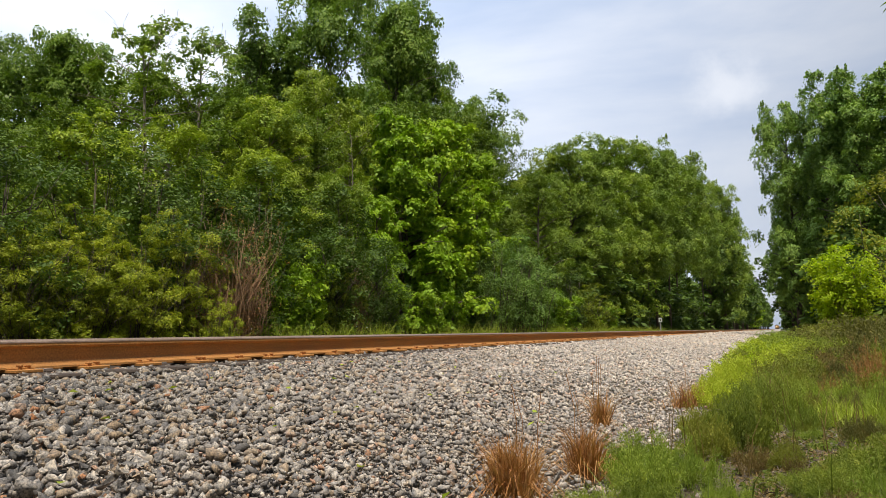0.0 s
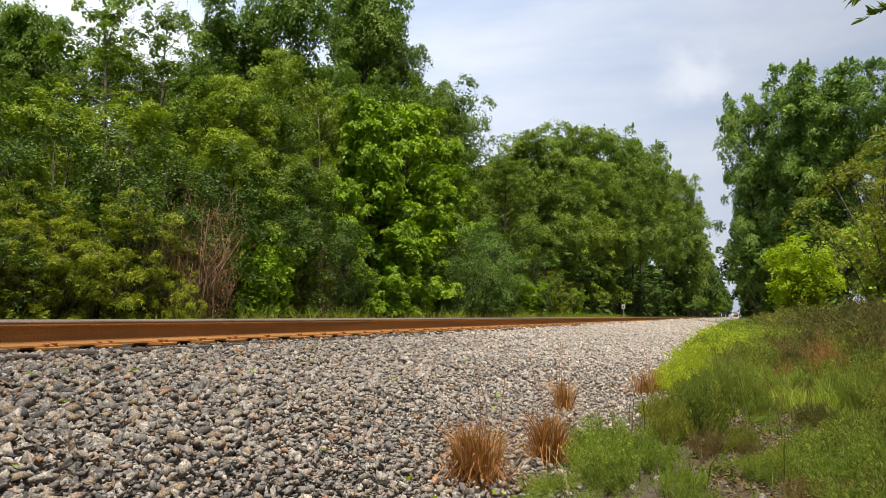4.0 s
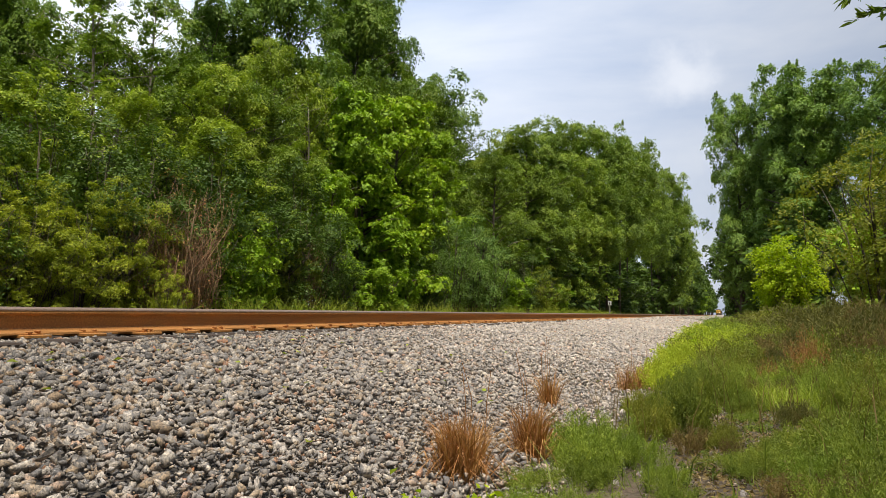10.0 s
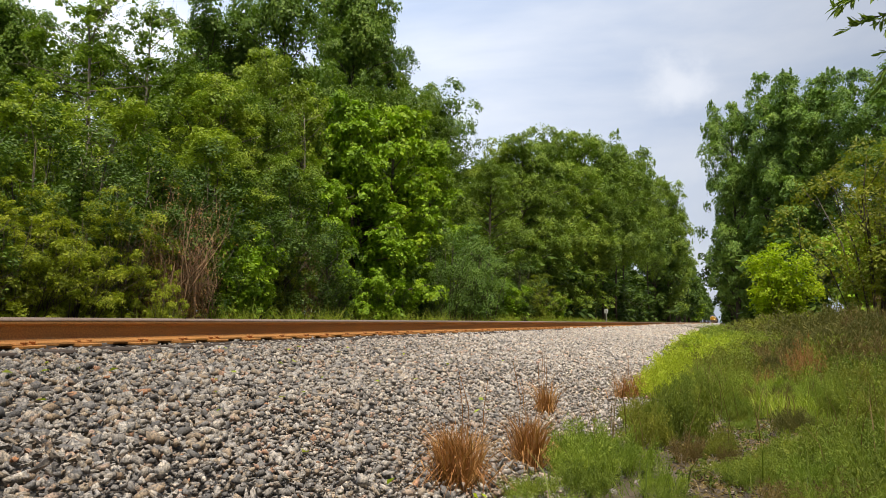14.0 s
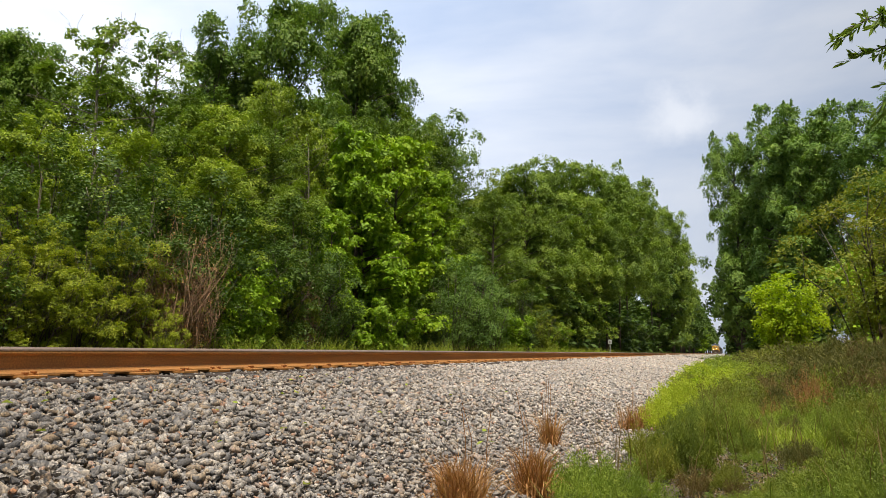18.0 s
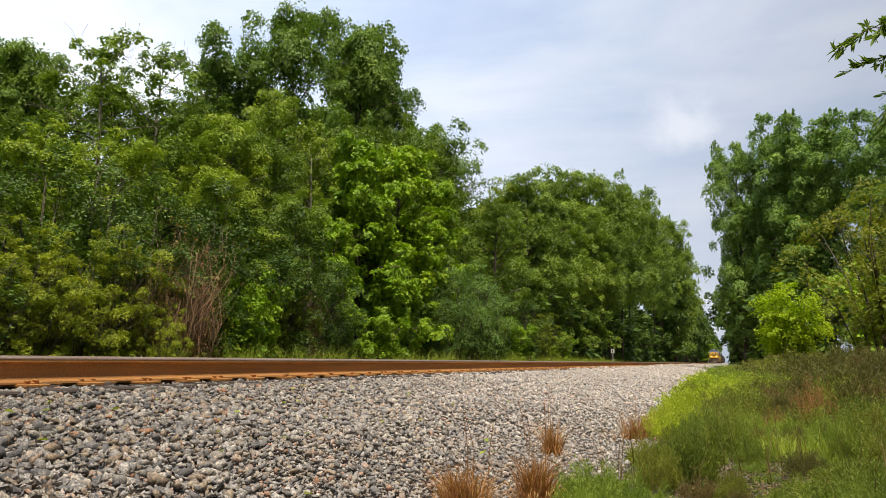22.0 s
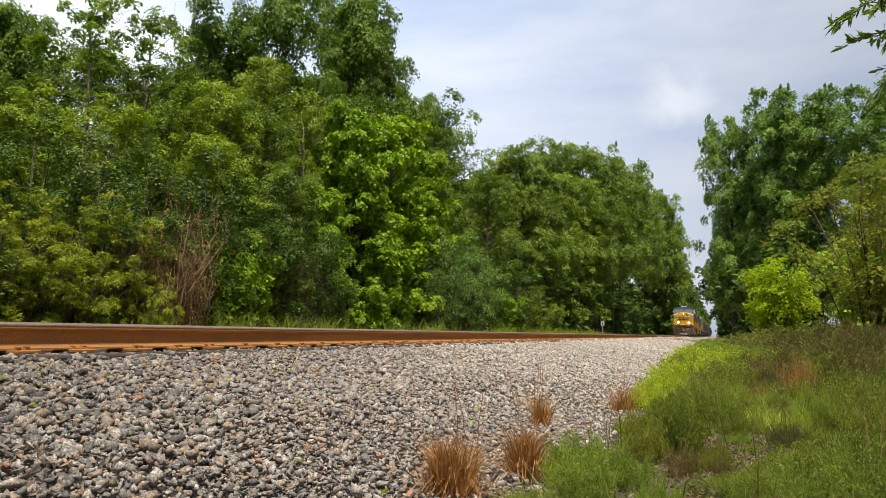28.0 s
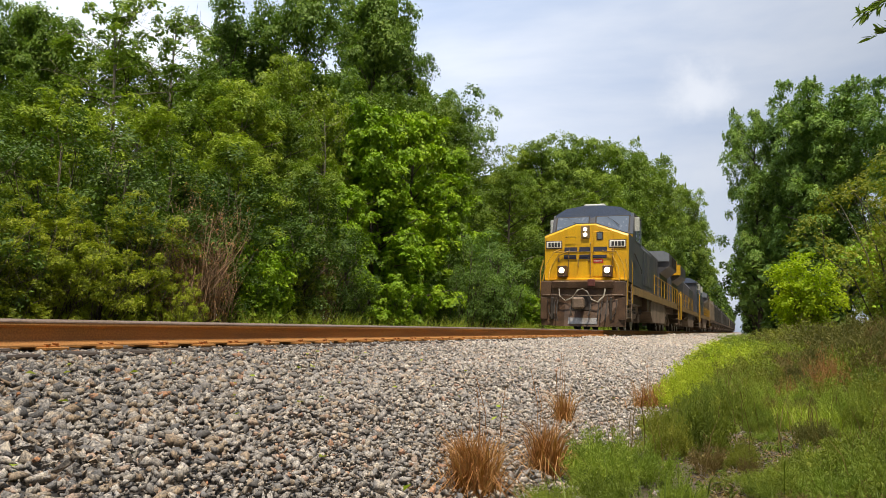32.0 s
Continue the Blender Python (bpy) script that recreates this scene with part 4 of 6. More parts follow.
def glass_material():
    m, n, l, b = material("cab_glass", 0.06)
    b.inputs["Base Color"].default_value = (0.14, 0.175, 0.235, 1)
    b.inputs["Specular IOR Level"].default_value = 0.9
    dirt = noise_node(n, l, 6, 4, 0.6)
    r = ramp_node(n, [(0.3, (0.05, 0.05, 0.05)), (0.8, (0.4, 0.4, 0.4))])
    l.new(dirt, r.inputs["Fac"])
    l.new(r.outputs["Color"], b.inputs["Roughness"])
    return m


def glow_material(name, colour, strength):
    m, n, l, b = material(name, 0.2)
    b.inputs["Base Color"].default_value = (0.9, 0.85, 0.75, 1)
    b.inputs["Emission Color"].default_value = (*colour, 1)
    b.inputs["Emission Strength"].default_value = strength
    return m


GLASS = glass_material()
LAMP_GLOW = glow_material("ditch_lamp_glow", (1.0, 0.82, 0.56), 150.0)
HEAD_GLOW = glow_material("headlamp_glow", (1.0, 0.84, 0.60), 2.2)
BOARD_GLOW = glow_material("number_board_glow", (1.0, 0.94, 0.8), 0.10)


def tubes(points, radius, sides=6):
    bm = bmesh.new()
    tube(bm, points, [radius] * len(points), sides)
    return bm


def ring_disc(centre, axis, radius, length, sides=20):
    bm = bmesh.new()
    disc(bm, centre, axis, radius, length, sides)
    return bm


def wheelset(parent, y, radius, wide=0.75):
    """Two wheels on an axle."""
    for side in (-1, 1):
        bm = bmesh.new()
        disc(bm, (side * wide, y, radius), (1, 0, 0), radius, 0.13, 24)
        disc(bm, (side * (wide - 0.075), y, radius), (1, 0, 0), radius + 0.028, 0.03, 24)
        disc(bm, (side * (wide + 0.05), y, radius), (1, 0, 0), radius * 0.35, 0.14, 14)
        wheel = part("wheel", bm, DARK_IRON, parent)
        part("tread", ring_disc((side * (wide + 0.012), y, radius), (1, 0, 0), radius - 0.012, 0.112, 24), STEEL, wheel, "bright worn wheel rim")


def bogie(loco, y, axles, radius, pitch):
    """A truck: frame, axle boxes, springs, wheels."""
    half = (axles - 1) * pitch / 2
    for side in (-1, 1):
        x = side * 1.02
        o = [(y - half - 0.55, 0.62), (y - half - 0.5, 0.92), (y - half - 0.15, 1.08), (y + half + 0.15, 1.08), (y + half + 0.5, 0.92), (y + half + 0.55, 0.62), (y + half - 0.35, 0.66), (y + half - 0.6, 0.50), (y - half + 0.6, 0.50), (y - half + 0.35, 0.66)]
        part("side_frame", slab(o, x - 0.07, x + 0.07), GRIME_PALE, loco, "dusty cast steel truck frame")
        for i in range(axles):
            yy = y - half + i * pitch
            part("axle_box", boxed(x + side * 0.01 - 0.13, x + side * 0.01 + 0.13, yy - 0.19, yy + 0.19, 0.34, 0.76, 0.04), GRIME_PALE, loco)
            bm = bmesh.new()
            for k in range(5):
                disc(bm, (x + side * 0.12, yy + 0.33, 0.70 + 0.06 * k), (0, 0, 1), 0.085, 0.035, 10)
            part("spring", bm, DARK_IRON, loco)
        part("brake_cylinder", ring_disc((x + side * 0.12, y - half * 0.5, 0.98), (0, 1, 0), 0.12, 0.42, 12), GRIME_PALE, loco)
        part("sand_pipe", tubes([(x + side * 0.1, y - half - 0.45, 1.2), (x + side * 0.08, y - half - 0.5, 0.7), (x - side * 0.2, y - half - 0.42, 0.22)], 0.025), DARK_IRON, loco)
    for i in range(axles):
        wheelset(loco, y - half + i * pitch, radius)


def locomotive(lead):
    root = new("locomotive")
    L = 21.6
    W = 1.56
    # underframe, walkway and side sill
    part("frame", boxed(-1.25, 1.25, 0.3, L - 0.3, 1.05, 1.45, 0.03), GRIME, root)
    part("deck", boxed(-1.54, 1.54, -0.45, L, 1.62, 1.72, 0.02), GRIME, root)
    for side in (-1, 1):
        part("side_sill", boxed(side * 1.53 - 0.03, side * 1.53 + 0.03, 1.1, L - 1.2, 1.36, 1.66, 0.01), SILL, root, "dirty yellow-brown sill stripe")
    # nose: full width, its top peaked in the middle and sloped back to the windscreen
    bm = bmesh.new()
    def ring(y, half, mid, low, top_side, top_mid):
        return [bm.verts.new(p) for p in ((-half, y, low), (-half, y, top_side), (-mid, y, top_mid), (mid, y, top_mid), (half, y, top_side), (half, y, low))]
    a = ring(0.0, W - 0.03, 0.34, 1.86, 3.42, 3.86)
    b = ring(0.07, W, 0.36, 1.86, 3.50, 3.92)
    c = ring(1.15, W, 0.40, 1.86, 3.62, 3.98)
    for p, q in ((a, b), (b, c)):
        for i in range(6):
            bm.faces.new((p[i], p[(i + 1) % 6], q[(i + 1) % 6], q[i]))
    bm.faces.new(a)
    bm.faces.new(c[::-1])
    bmesh.ops.recalc_face_normals(bm, faces=bm.faces)
    nose = part("nose", bm, YELLOW, root, "bright yellow painted nose")
    part("nose_side", boxed(W + 0.002, W + 0.016, 0.10, 1.14, 1.76, 3.50, 0.004), BLUE, root, "dark blue side of the nose")
    part("nose_side", boxed(-W - 0.016, -W - 0.002, 0.10, 1.14, 1.76, 3.50, 0.004), BLUE, root, "dark blue side of the nose")
    part("nose_top", slab([(0.09, 3.935), (1.16, 3.995), (1.16, 4.02), (0.09, 3.955)], -0.37, 0.37), BLUE, root, "dark blue top of the nose")
    for side in (-1, 1):
        bm = bmesh.new()
        q = [(side * 0.36, 0.08, 3.93), (side * W, 0.08, 3.51), (side * W, 1.16, 3.63), (side * 0.40, 1.16, 3.99)]
        lo = [bm.verts.new(p) for p in q]
        hi = [bm.verts.new((x, y, z + 0.022)) for x, y, z in q]
        for i in range(4):
            bm.faces.new((lo[i], lo[(i + 1) % 4], hi[(i + 1) % 4], hi[i]))
        bm.faces.new(lo)
        bm.faces.new(hi)
        bmesh.ops.recalc_face_normals(bm, faces=bm.faces)
        part("nose_slope", bm, BLUE, root, "dark blue sloped top of the nose")
    # cab: raked windscreen, side walls, roof with chamfered edges
    part("cab", slab([(1.12, 1.72), (1.12, 3.6), (1.47, 4.44), (1.50, 4.50), (3.6, 4.50), (3.6, 1.72)], -W, W), BLUE, root, "dark blue cab")
    roof = extruded([(-1.535, 4.34), (-1.44, 4.52), (-1.05, 4.74), (-0.4, 4.83), (0.4, 4.83), (1.05, 4.74), (1.44, 4.52), (1.535, 4.34)], 1.44, 3.7)
    part("cab_roof", roof, ROOF_BLUE, root, "blue-grey cab roof")
    part("roof_unit", boxed(-0.42, 0.42, 1.7, 2.6, 4.80, 4.95, 0.04), WHITE_METAL, root, "white air unit on the roof")
    def screen(x0, x1, name, mat, lift, z0, z1):
        bm = bmesh.new()
        def at(z):
            return 1.12 + (z - 3.6) * 0.35 / 0.84
        front = [(x0, at(z0) - lift, z0), (x1, at(z0) - lift, z0), (x1, at(z1) - lift, z1), (x0, at(z1) - lift, z1)]
        f = [bm.verts.new(p) for p in front]
        g = [bm.verts.new((x, y + 0.05, z)) for x, y, z in front]
        for i in range(4):
            bm.faces.new((f[i], f[(i + 1) % 4], g[(i + 1) % 4], g[i]))
        bm.faces.new(f)
        bm.faces.new(g[::-1])
        bmesh.ops.recalc_face_normals(bm, faces=bm.faces)
        return part(name, bm, mat, root)
    for x0, x1 in ((-1.44, -0.10), (0.10, 1.44)):
        screen(x0, x1, "windscreen_frame", DARK_IRON, 0.02, 3.66, 4.44)
        screen(x0 + 0.06, x1 - 0.06, "windscreen", GLASS, 0.035, 3.72, 4.38)
        xm = (x0 + x1) / 2
        part("wiper", tubes([(xm - 0.25, 1.36, 4.40), (xm + 0.10, 1.27, 4.15), (xm + 0.28, 1.21, 4.0)], 0.012, 5), DARK_IRON, root)
    for side in (-1, 1):
        part("side_window", boxed(side * (W + 0.002) - 0.012, side * (W + 0.002) + 0.012, 1.75, 2.75, 3.45, 4.15, 0.01), GLASS, root, "dark side window of the cab")
        part("side_window", boxed(side * (W + 0.002) - 0.012, side * (W + 0.002) + 0.012, 2.85, 3.4, 3.45, 4.15, 0.01), GLASS, root, "dark side window of the cab")
        part("sun_visor", boxed(side * 1.60 - 0.08, side * 1.60 + 0.08, 1.7, 2.8, 4.36, 4.40, 0.005), DARK_IRON, root)
        part("mirror", boxed(side * 1.64 - 0.10, side * 1.64 + 0.10, 1.62, 1.66, 3.80, 4.34, 0.012), WHITE_METAL, root, "tall pale wind deflector")
        part("grab_iron", tubes([(side * 1.58, 1.3, 2.9), (side * 1.62, 1.3, 2.85), (side * 1.62, 3.3, 2.35), (side * 1.58, 3.3, 2.3)], 0.02), DARK_IRON, root)
    # front of the nose
    part("headlight_box", boxed(-0.16, 0.16, -0.06, 0.02, 3.36, 3.84, 0.02), SILL, root)
    for z in (3.50, 3.70):
        part("lamp_bezel", ring_disc((0, -0.062, z), (0, 1, 0), 0.098, 0.02, 18), GRIME_PALE, root)
        part("headlight", ring_disc((0, -0.068, z), (0, 1, 0), 0.078, 0.02, 18), HEAD_GLOW, root, "glowing round headlight")
    part("door_panel", boxed(0.28, 0.98, -0.022, 0.01, 1.95, 3.62, 0.02), YELLOW, root, "yellow nose door")
    part("door_window", boxed(0.40, 0.66, -0.04, 0.0, 3.28, 3.60, 0.03), DARK_IRON, root)
    part("door_glass", boxed(0.44, 0.62, -0.048, -0.01, 3.32, 3.56, 0.02), GLASS, root, "small window in the nose door")
    for x0, x1 in ((-1.47, -0.90), (0.88, 1.46)):
        nb = part("number_board", boxed(x0, x1, -0.045, 0.0, 3.02, 3.27, 0.02), BOARD_GLOW, root, "white lit number board")
        part("board_frame", boxed(x0 - 0.03, x1 + 0.03, -0.03, 0.0, 2.99, 3.30, 0.01), GRIME, nb)
        for i in range(4):
            xx = x0 + 0.08 + i * (x1 - x0 - 0.1) / 4
            part("mark", boxed(xx, xx + 0.09, -0.052, -0.0455, 3.06, 3.23), BLACK_MARK, nb, "dark mark on the board")
    # the owner's mark as plain shapes
    for x0, x1, z0, z1 in ((-0.78, -0.30, 2.88, 3.04), (-0.80, -0.34, 2.60, 2.76), (-0.22, 0.18, 2.88, 3.04), (-0.22, 0.18, 2.60, 2.76), (0.30, 0.80, 2.88, 3.04), (0.28, 0.78, 2.62, 2.74)):
        part("emblem", boxed(x0, x1, -0.030, -0.0235 if x0 > 0.2 else -0.0005, z0, z1), MARK_BLUE, root, "dark blue painted shape on the nose")
    part("notice", boxed(0.30, 0.66, -0.032, -0.0235, 2.44, 2.60), RED_SIGN, root, "small red notice plate")
    part("notice_line", boxed(0.34, 0.62, -0.036, -0.0325, 2.50, 2.53), WHITE_METAL, root)
    for x, z0, z1 in ((-0.60, 2.05, 2.95), (-0.25, 2.3, 2.6), (0.2, 1.95, 3.2), (1.02, 2.3, 3.0)):
        part("handle", tubes([(x, 0.0, z0), (x, -0.10, z0 + 0.06), (x, -0.10, z1 - 0.06), (x, 0.0, z1)], 0.018), SILL, root)
    part("nose_rail", tubes([(-1.1, 0.0, 2.86), (-1.1, -0.10, 2.86), (0.2, -0.10, 2.86), (0.2, 0.0, 2.86)], 0.016), SILL, root, "dull handrail across the nose")
    part("nose_rail", tubes([(0.3, -0.02, 2.86), (0.3, -0.11, 2.86), (1.1, -0.11, 2.86), (1.1, 0.0, 2.86)], 0.016), SILL, root, "dull handrail across the nose")
    for x in (-1.0, 0.12):
        part("hinge", boxed(x - 0.03, x + 0.03, -0.03, 0.0, 2.5, 2.66, 0.008), SILL, root)
    part("step_iron", tubes([(-0.72, 0.0, 3.42), (-0.72, -0.09, 3.42), (-0.36, -0.09, 3.42), (-0.36, 0.0, 3.42)], 0.014), GRIME, root)
    for side in (-1, 1):
        part("ditch_light_box", boxed(side * 0.83 - 0.17, side * 0.83 + 0.17, -0.24, 0.02, 1.92, 2.34, 0.03), GRIME, root)
        part("lamp_bezel", ring_disc((side * 0.83, -0.242, 2.16), (0, 1, 0), 0.115, 0.03, 20), GRIME_PALE, root)
        part("ditch_light", ring_disc((side * 0.83, -0.255, 2.16), (0, 1, 0), 0.085, 0.03, 20), LAMP_GLOW, root, "bright glowing ditch light")
        # curved rails from the nose down to the steps
        part("corner_rail", tubes([(side * 0.95, -0.05, 2.95), (side * 1.15, -0.16, 2.85), (side * 1.42, -0.32, 2.35), (side * 1.50, -0.42, 1.75)], 0.022), YELLOW_RAIL, root, "yellow curved handrail")
        part("corner_rail", tubes([(side * 0.62, -0.02, 2.9), (side * 1.0, -0.10, 2.72), (side * 1.25, -0.30, 2.25), (side * 1.30, -0.42, 1.75)], 0.02), YELLOW_RAIL, root, "yellow curved handrail")
        part("corner_post", tubes([(side * 1.56, -0.40, 0.9), (side * 1.60, -0.40, 2.1), (side * 1.50, -0.32, 2.55)], 0.024), YELLOW_RAIL, root, "yellow handrail at the steps")
        part("corner_post", tubes([(side * 1.57, 0.75, 1.0), (side * 1.60, 0.75, 2.3), (side * 1.56, 0.72, 2.6)], 0.024), YELLOW_RAIL, root, "yellow handrail at the steps")
        for k in range(4):
            part("step", boxed(side * 1.36 - 0.2, side * 1.36 + 0.2, -0.35, 0.68, 0.45 + 0.31 * k, 0.49 + 0.31 * k, 0.005), GRIME_PALE, root)
        part("step_plate", boxed(side * 1.56 - 0.015, side * 1.56 + 0.015, 0.60, 0.76, 0.40, 1.7, 0.004), GRIME_PALE, root)
        part("step_plate", boxed(side * 1.54 - 0.015, side * 1.54 + 0.015, -0.44, -0.30, 0.40, 1.7, 0.004), GRIME_PALE, root)
    for side in (-1, 1):
        # brown step wells either side of the end plate, with their open treads
        part("step_well", boxed(side * 1.33 - 0.20, side * 1.33 + 0.20, -0.56, -0.50, 1.20, 1.74, 0.015), GRIME, root, "dirty brown step well plate")
        part("step_well", boxed(side * 1.40 - 0.13, side * 1.40 + 0.13, -0.60, -0.54, 0.35, 1.16, 0.015), GRIME, root, "dirty brown step well plate")
        part("lift_lever", tubes([(side * 1.25, -0.66, 1.05), (side * 1.20, -0.72, 0.6), (side * 1.1, -0.74, 0.45)], 0.02), DARK_IRON, root)
        part("hose", tubes([(side * 0.32, -0.7, 0.95), (side * 0.36, -0.92, 0.72), (side * 0.30, -0.98, 0.48)], 0.03), DARK_IRON, root)
    part("pilot_rib", boxed(-1.12, -1.02, -0.74, -0.5, 0.35, 1.15, 0.02), DARK_IRON, root)
    part("pilot_rib", boxed(1.0, 1.08, -0.74, -0.5, 0.35, 1.15, 0.02), DARK_IRON, root)
    part("draft_pocket", boxed(-0.36, 0.36, -0.72, -0.46, 0.66, 1.24, 0.03), DARK_IRON, root, "dark draft gear pocket")
    part("nose_ledge", boxed(-1.50, 1.50, -0.10, 0.02, 1.80, 1.87, 0.01), YELLOW, root)
    part("anticlimber", slab([(-0.62, 1.50), (-0.66, 1.72), (-0.10, 1.80), (-0.10, 1.50)], -1.1, 1.1), GRIME, root, "grimy front platform")
    part("red_box", boxed(0.22, 0.48, -0.72, -0.60, 1.55, 1.80, 0.02), worn("dull_red", (0.18, 0.045, 0.035), (0.1, 0.05, 0.04), 0.7), root)
    part("pilot", boxed(-1.5, 1.5, -0.52, -0.44, 0.70, 1.62, 0.01), GRIME, root, "grimy steel end plate")
    # snow plough: a shallow V
    bm = bmesh.new()
    low = [(-1.52, -0.50, 0.13), (-0.6, -0.88, 0.11), (0.6, -0.88, 0.11), (1.52, -0.50, 0.13)]
    top = [(-1.52, -0.50, 1.18), (-0.6, -0.62, 0.95), (0.6, -0.62, 0.95), (1.52, -0.50, 1.18)]
    f = [bm.verts.new(p) for p in low] + [bm.verts.new(p) for p in top]
    g = [bm.verts.new((x, y + 0.06, z)) for x, y, z in low + top]
    for q in (f, g):
        for i in range(3):
            bm.faces.new((q[i], q[i + 1], q[i + 5], q[i + 4]))
    for i, j in ((0, 1), (1, 2), (2, 3), (3, 7), (7, 6), (6, 5), (5, 4), (4, 0)):
        bm.faces.new((f[i], f[j], g[j], g[i]))
    bmesh.ops.recalc_face_normals(bm, faces=bm.faces)
    part("plough", bm, GRIME, root, "dirty steel snow plough")
    part("plough_scar", slab([(-0.874, 0.20), (-0.79, 0.42), (-0.78, 0.42), (-0.864, 0.20)], -0.45, 0.59), STEEL, root, "bare scraped steel patch")
    part("coupler", boxed(-0.14, 0.14, -1.12, -0.45, 0.80, 1.08, 0.04), DARK_IRON, root)
    part("coupler_head", boxed(-0.22, 0.20, -1.30, -1.05, 0.72, 1.14, 0.07), GRIME_PALE, root, "worn coupler knuckle")
    part("uncoupling_lever", tubes([(-1.45, -0.60, 1.25), (-0.5, -0.72, 1.22), (0, -0.95, 1.20), (0.5, -0.72, 1.22), (1.45, -0.60, 1.25)], 0.018), GRIME_PALE, root)
    part("jumper_cable", tubes([(-0.82, -0.66, 1.45), (-0.78, -0.75, 1.2), (-0.55, -0.82, 1.02), (-0.32, -0.82, 1.12), (-0.12, -0.8, 1.40), (0.05, -0.78, 1.46), (0.22, -0.8, 1.36), (0.40, -0.82, 1.06), (0.60, -0.82, 0.98), (0.80, -0.75, 1.18), (0.84, -0.66, 1.45)], 0.028), HOSE, root, "looped pale jumper cable")
    for x in (-0.95, -0.86, 0.62, 0.72, 0.90):
        part("air_hose", tubes([(x, -0.56, 1.15), (x * 1.02, -0.72, 0.95), (x * 1.0, -0.90, 0.55), (x * 0.96, -0.88, 0.30)], 0.024), DARK_IRON, root)
    # hood, cabinets and radiator
    part("inverter_cabinet", extruded([(-1.30, 1.70), (-1.30, 3.5), (-0.8, 4.1), (0.8, 4.1), (1.46, 3.45), (1.46, 1.70)], 3.62, 9.4), BLUE, root, "dark blue equipment cabinet")
    for i in range(4):
        part("cabinet_door", boxed(1.462, 1.478, 3.8 + 1.08 * i, 4.75 + 1.08 * i, 1.95, 3.35, 0.006), BLUE, root)
    part("hood", extruded([(-0.86, 1.70), (-0.86, 4.1), (-0.6, 4.36), (0.6, 4.36), (0.86, 4.1), (0.86, 1.70)], 8.2, 16.3), BLUE, root, "dark blue engine hood")
    for i in range(8):
        part("hood_door", boxed(0.862, 0.880, 8.5 + 1.05 * i, 9.42 + 1.05 * i, 1.95, 3.9, 0.006), BLUE, root)
    part("exhaust_stack", boxed(-0.35, 0.35, 11.2, 12.3, 4.33, 4.62, 0.04), DARK_IRON, root)
    part("radiator_cab", extruded([(-0.95, 1.70), (-0.95, 3.3), (-1.52, 3.72), (-1.52, 4.42), (-1.2, 4.6), (1.2, 4.6), (1.52, 4.42), (1.52, 3.72), (0.95, 3.3), (0.95, 1.70)], 16.2, 20.7), BLUE, root, "dark blue radiator section")
    # sky reflected by the radiator's sloped panels, painted as a pale grey front
    part("radiator_front", extruded([(-1.50, 3.98), (-1.50, 4.42), (-1.2, 4.58), (1.2, 4.58), (1.50, 4.42), (1.50, 3.98)], 16.1, 16.2), PALE_GREY, root, "front of the radiator, coloured pale for the reflected sky")
    part("radiator_edge", extruded([(-1.53, 3.74), (-1.53, 4.40), (1.53, 4.40), (1.53, 3.74)], 20.7, 20.95), YELLOW, root, "yellow end band")
    for i in range(10):
        part("louvre", boxed(1.515, 1.545, 17.5, 20.4, 3.80 + 0.058 * i, 3.83 + 0.058 * i), DARK_IRON, root)
    part("rear_wall", boxed(-0.95, 0.95, 20.7, 20.9, 1.7, 3.7, 0.02), BLUE, root, "dark blue rear wall")
    # walkway rails
    for side in (-1, 1):
        part("handrail", tubes([(side * 1.50, 8.6, 2.62), (side * 1.50, 14, 2.62), (side * 1.50, 20.9, 2.62)], 0.022), YELLOW_RAIL, root, "yellow walkway handrail")
        part("handrail", tubes([(side * 1.50, 8.6, 2.20), (side * 1.50, 14, 2.20), (side * 1.50, 20.9, 2.20)], 0.014), YELLOW_RAIL, root, "yellow walkway handrail")
        for i in range(9):
            yy = 8.6 + i * 1.5375
            part("stanchion", tubes([(side * 1.50, yy, 1.68), (side * 1.50, yy, 2.62)], 0.02), YELLOW_RAIL, root)
        part("rear_post", tubes([(side * 1.57, 20.95, 0.75), (side * 1.58, 20.95, 2.4), (side * 1.50, 20.9, 2.64)], 0.035), YELLOW_RAIL, root, "yellow post at the rear steps")
        part("rear_post", tubes([(side * 1.57, 21.5, 0.75), (side * 1.58, 21.5, 2.3), (side * 1.50, 21.4, 2.5)], 0.035), YELLOW_RAIL, root, "yellow post at the rear steps")
        for k in range(4):
            part("step", boxed(side * 1.36 - 0.2, side * 1.36 + 0.2, 20.95, 21.5, 0.45 + 0.31 * k, 0.49 + 0.31 * k, 0.005), GRIME_PALE, root)
        # tanks and gear under the walkway
        part("fuel_tank", slab([(7.6, 0.62), (7.3, 0.85), (7.35, 1.30), (7.9, 1.42), (13.2, 1.42), (13.7, 1.25), (13.7, 0.8), (13.3, 0.40), (8.1, 0.40)], side * 0.2, side * 1.48), GRIME_PALE, root, "large dirty grey fuel tank")
        part("air_tank", ring_disc((side * 1.25, 14.8, 1.12), (0, 1, 0), 0.2, 1.8, 14), GRIME, root)
        part("equipment_box", boxed(side * 1.25 - 0.22, side * 1.25 + 0.22, 6.1, 6.9, 0.85, 1.45, 0.03), GRIME, root)
        part("lifting_lug", boxed(side * 1.45 - 0.06, side * 1.45 + 0.06, 1.3, 1.75, 1.15, 1.5, 0.03), GRIME_PALE, root)
    bogie(root, 3.9, 3, 0.53, 1.85)
    bogie(root, 17.4, 3, 0.53, 1.85)
